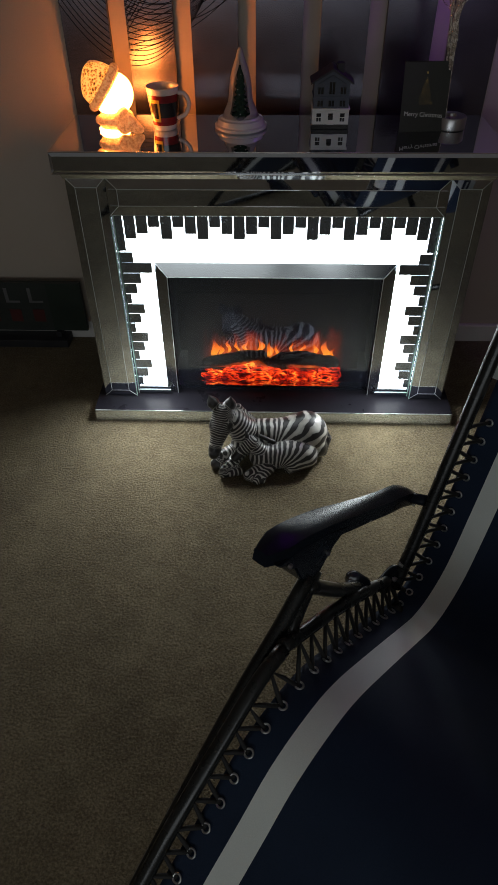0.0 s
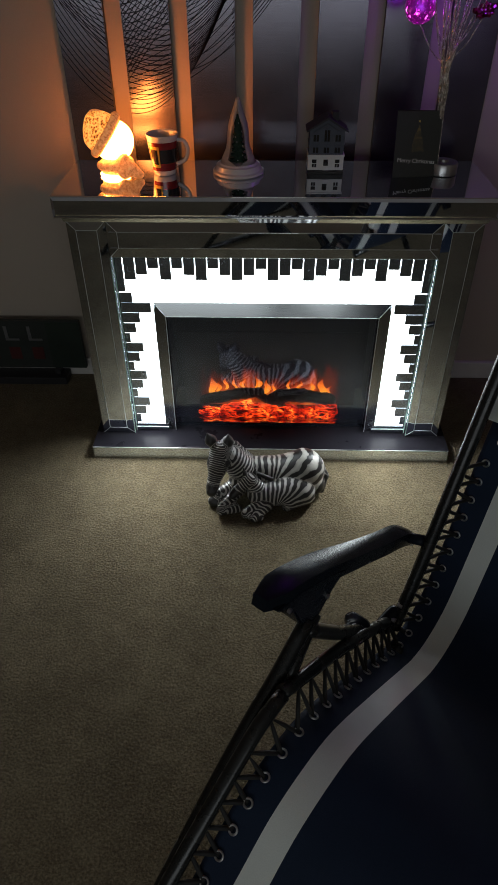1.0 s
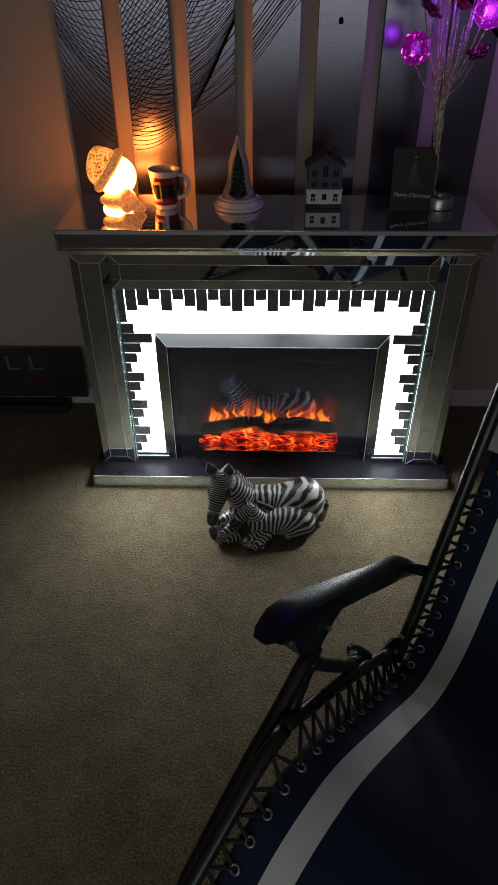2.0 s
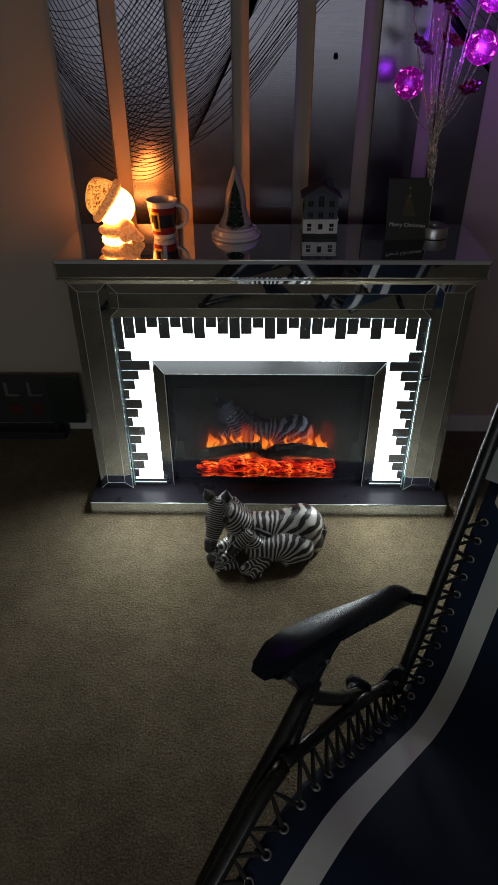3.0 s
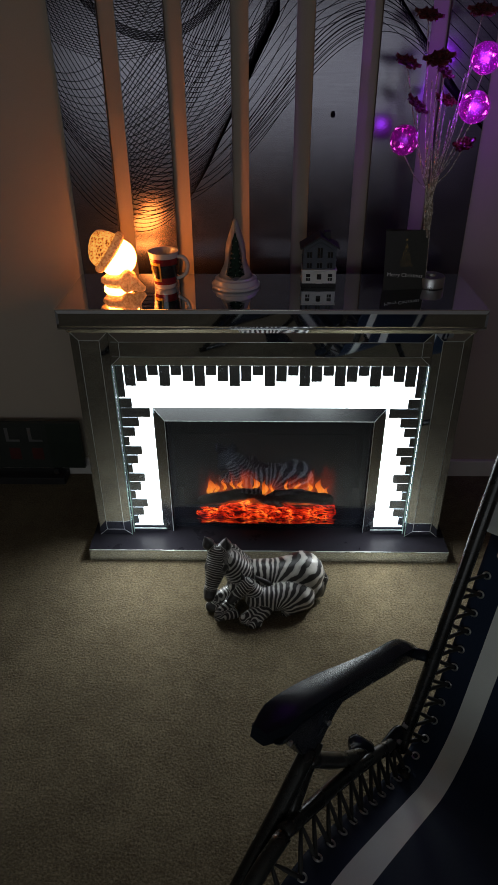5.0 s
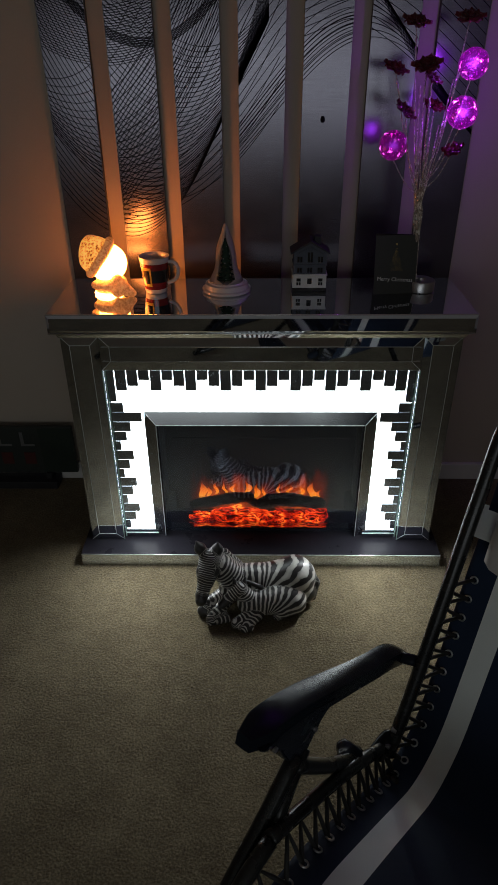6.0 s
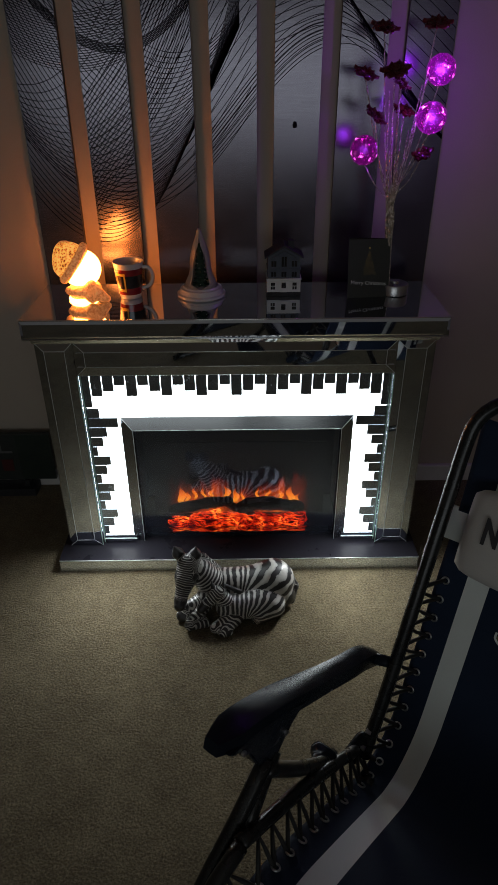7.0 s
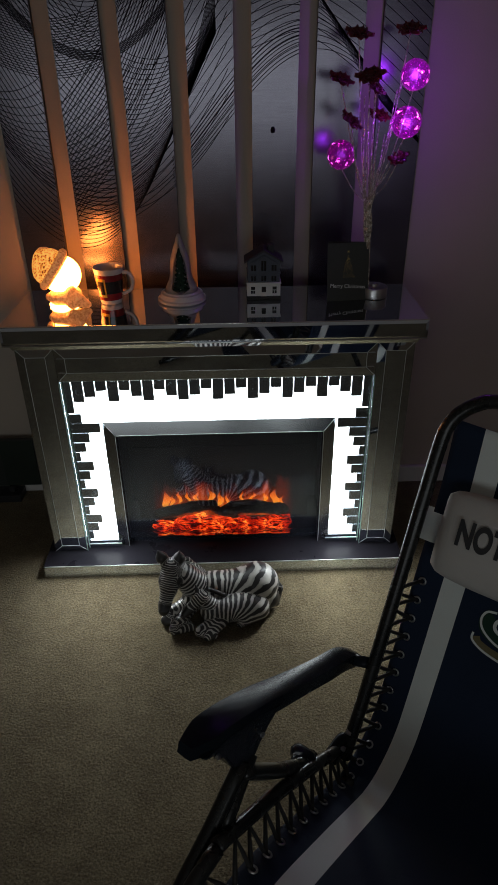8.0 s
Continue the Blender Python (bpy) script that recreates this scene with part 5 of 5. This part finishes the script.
        outline = [(-0.905, 0.682), (-0.895, 0.668), (-0.882, 0.664), (-0.876, 0.645), (-0.862, 0.632), (-0.845, 0.588), (-0.805, 0.550), (-0.782, 0.572), (-0.762, 0.588), (-0.733, 0.600), (-0.690, 0.580), (-0.775, 0.634), (-0.850, 0.668)]
        for s in (0.668, 0.714):
            bm.faces.new([bm.verts.new(P(u, s, z)) for u, z in outline])
        bm.verts.ensure_lookup_table()
        n = len(outline)
        for k in range(n):
            bm.faces.new((bm.verts[k], bm.verts[(k + 1) % n], bm.verts[n + (k + 1) % n], bm.verts[n + k]))
        bmesh.ops.recalc_face_normals(bm, faces=bm.faces)
        bmesh.ops.bevel(bm, geom=[e for e in bm.edges if e.calc_face_angle(0) > 1.2], offset=0.003, segments=2, affect="EDGES")
        part("bracket", bm, "arm", arm, "moulded bracket")
        part("bolt", sweep([P(-0.878, 0.7135, 0.658), P(-0.878, 0.7175, 0.658)], 0.004, 8), "steel", arm)
        part("bolt", sweep([P(-0.780, 0.7135, 0.590), P(-0.780, 0.7175, 0.590)], 0.004, 8), "steel", arm)
        part("arm_socket", sweep([P(-0.462, 0.690, 0.436), P(-0.470, 0.735, 0.462)], 0.011, 10), "arm", arm, smooth=True)
        # eyelets and lacing
        run, holes, left = 0.0, [], 0.0
        for a, b in zip(fine, fine[1:]):
            run += (b - a).length
            if a.z > 0.640 and a.x > -0.5:
                left = run
                continue
            if run - left >= (0.032 if b.x > -0.48 else 0.034):
                left = run
                holes.append((b, (b - a).normalized()))
        rails = [q for q in spline([(u, 0, z) for u, z in back[:5]], 50)] + [q for q in spline([(u, 0, z) for u, z in seat], 50)] + [q for q in spline([(u, 0, z) for u, z in leg], 70)]
        for h, d in holes:
            n3 = (AX * -d.z + Vector((0, 0, d.x)))
            n3 = n3 if n3.z > 0 else -n3
            part("eyelet", ring(P(h.x, 0.774, h.z) + n3 * 0.003, n3, 0.0062, 0.0017), "steel", chair, "steel eyelet", smooth=True)
        for (h, d), (g, e) in zip(holes, holes[1:]):
            m = (h + g) / 2
            near = min(rails, key=lambda q: (q - m).length)
            p0, p1, r0 = P(h.x, 0.772, h.z - 0.001), P(g.x, 0.772, g.z - 0.001), P(near.x, RAIL + 0.008, near.z)
            part("lace", sweep([p0, p0.lerp(r0, 0.5) + Vector((0, 0, 0.002)), r0, r0.lerp(p1, 0.5) - Vector((0, 0, 0.002)), p1], 0.0036, 6), "cord", chair, smooth=True)
    part("foot_bar", sweep(spline([C(-1.42, RAIL, 0.145), C(-1.432, RAIL + 0.03, 0.135), C(-1.432, other(RAIL + 0.03), 0.135), C(-1.42, other(RAIL), 0.145)], 30), 0.0115, 10), "tube", chair, smooth=True)
    part("rear_bar", sweep([C(-0.395, 0.765, 0.012), C(-0.395, other(0.765), 0.012)], 0.012, 10), "tube", chair, smooth=True)
    part("front_bar", sweep([C(-1.460, 0.70, 0.0125), C(-1.460, other(0.70), 0.0125)], 0.0125, 10), "tube", chair, smooth=True)
    # printed badge on the sling: plain crescents
    def badge(name, pts, mat, lift, width):
        bm = bmesh.new()
        line = spline([(x + 0.027, 0.566 + (z - 0.555) * 0.66, 0) for x, z, _ in pts], 26)
        prev = None
        for i, p in enumerate(line):
            d = (line[min(i + 1, 25)] - line[max(i - 1, 0)]).normalized()
            side = Vector((-d.y, d.x, 0)) * width / 2
            pair = []
            for q in (p + side, p - side):
                z = q.y
                u = np.interp(z, [0.285, 0.325, 0.440, 0.605, 0.76], [-0.53, -0.468, -0.414, -0.350, -0.290])
                sag = 0.020 * (1 - ((q.x - MIDDLE) / 0.24) ** 2)
                pair.append(bm.verts.new(C(u - lift + max(0, sag) * 0.4 - 0.0016, q.x, z - max(0, sag) * 0.6 + 0.001)))
            if prev:
                bm.faces.new((prev[0], pair[0], pair[1], prev[1]))
            prev = pair
        part(name, bm, mat, sling)
    badge("printed_shape", [(0.880, 0.600, 0), (0.872, 0.585, 0), (0.876, 0.562, 0), (0.900, 0.545, 0), (0.93, 0.538, 0)], "green_print", 0.001, 0.026)
    badge("printed_outline", [(0.884, 0.612, 0), (0.868, 0.605, 0), (0.862, 0.582, 0), (0.870, 0.556, 0), (0.895, 0.534, 0), (0.93, 0.524, 0)], "white_canvas", 0.002, 0.004)
    badge("printed_outline", [(0.905, 0.607, 0), (0.888, 0.590, 0), (0.892, 0.566, 0), (0.93, 0.552, 0)], "white_canvas", 0.002, 0.006)
    badge("printed_shape", [(0.862, 0.532, 0), (0.868, 0.518, 0), (0.890, 0.508, 0), (0.93, 0.500, 0)], "gold_print", 0.001, 0.014)
    badge("printed_outline", [(0.856, 0.540, 0), (0.858, 0.520, 0), (0.882, 0.502, 0), (0.93, 0.490, 0)], "white_canvas", 0.002, 0.004)
    return chair


build_chair()


def build_head_cushion():
    mid = C(-0.330, MIDDLE + 0.006, 0.717)
    cushion = thing("head_cushion", mid, "off-white padded head cushion strapped across the chair back", "cushion")
    up = AX * 0.36 + Vector((0, 0, 0.93))
    up.normalize()
    out = SX.cross(up)
    out = out if out.z > 0 else -out
    bm = bmesh.new()
    n, m = 34, 28
    rows = []
    half = 0.215
    for i in range(n + 1):
        f = -1 + 2 * i / n
        end = max(0.0, 1 - abs(f) ** 7) ** 0.5
        row = []
        for k in range(m):
            a = 2 * math.pi * k / m
            r = 0.082 * (0.80 + 0.20 * end) * abs(math.cos(a)) ** 0.75 * (1 if math.cos(a) > 0 else -1)
            t = 0.034 * (0.25 + 0.75 * end) * abs(math.sin(a)) ** 0.8 * (1 if math.sin(a) > 0 else -1)
            wrinkle = 0.0016 * noise.noise(Vector((f * 5, math.cos(a) * 2, math.sin(a))))
            row.append(bm.verts.new(mid + SX * (f * half) + up * r + out * (t + 0.014 + wrinkle)))
        rows.append(row)
    for a, b in zip(rows, rows[1:]):
        for k in range(m):
            bm.faces.new((a[k], a[(k + 1) % m], b[(k + 1) % m], b[k]))
    bm.faces.new(rows[0])
    bm.faces.new(rows[-1][::-1])
    bmesh.ops.recalc_face_normals(bm, faces=bm.faces)
    pad = part("pad", bm, "cushion", cushion, "off-white padded body", smooth=True)
    # straps round the side rails
    for side in (0, 1):
        bm = bmesh.new()
        s_in, s_out = (0.792, 0.7185) if not side else (other(0.792), other(0.7185))
        prev = None
        lines = [(s_in, 0.010), (0.5 * (s_in + s_out), 0.012), (s_out + (0.006 if not side else -0.006), 0.012), (s_out, 0.0), (s_out + (0.004 if not side else -0.004), -0.014), (s_in, -0.022)]
        for s, t in lines:
            base = mid + SX * (s - MIDDLE) + out * (t - 0.006)
            now = [bm.verts.new(base + up * h) for h in (-0.033, 0.022)]
            if prev:
                bm.faces.new((prev[0], now[0], now[1], prev[1]))
            prev = now
        bmesh.ops.solidify(bm, geom=list(bm.faces), thickness=0.002)
        part("strap", bm, "white_canvas", cushion, "white strap")
    # lettering across the pad
    turn = Matrix((SX, up, out)).transposed().to_4x4()
    bm = lettering("NOT", 0.062, 0.0006, 0.0024)
    bmesh.ops.transform(bm, matrix=Matrix.Translation(mid + out * 0.0495 + up * 0.014 + SX * -0.138) @ turn @ Matrix.Diagonal((0.60, 1, 1, 1)), verts=bm.verts)
    part("lettering", bm, "board", pad, "black lettering")


build_head_cushion()
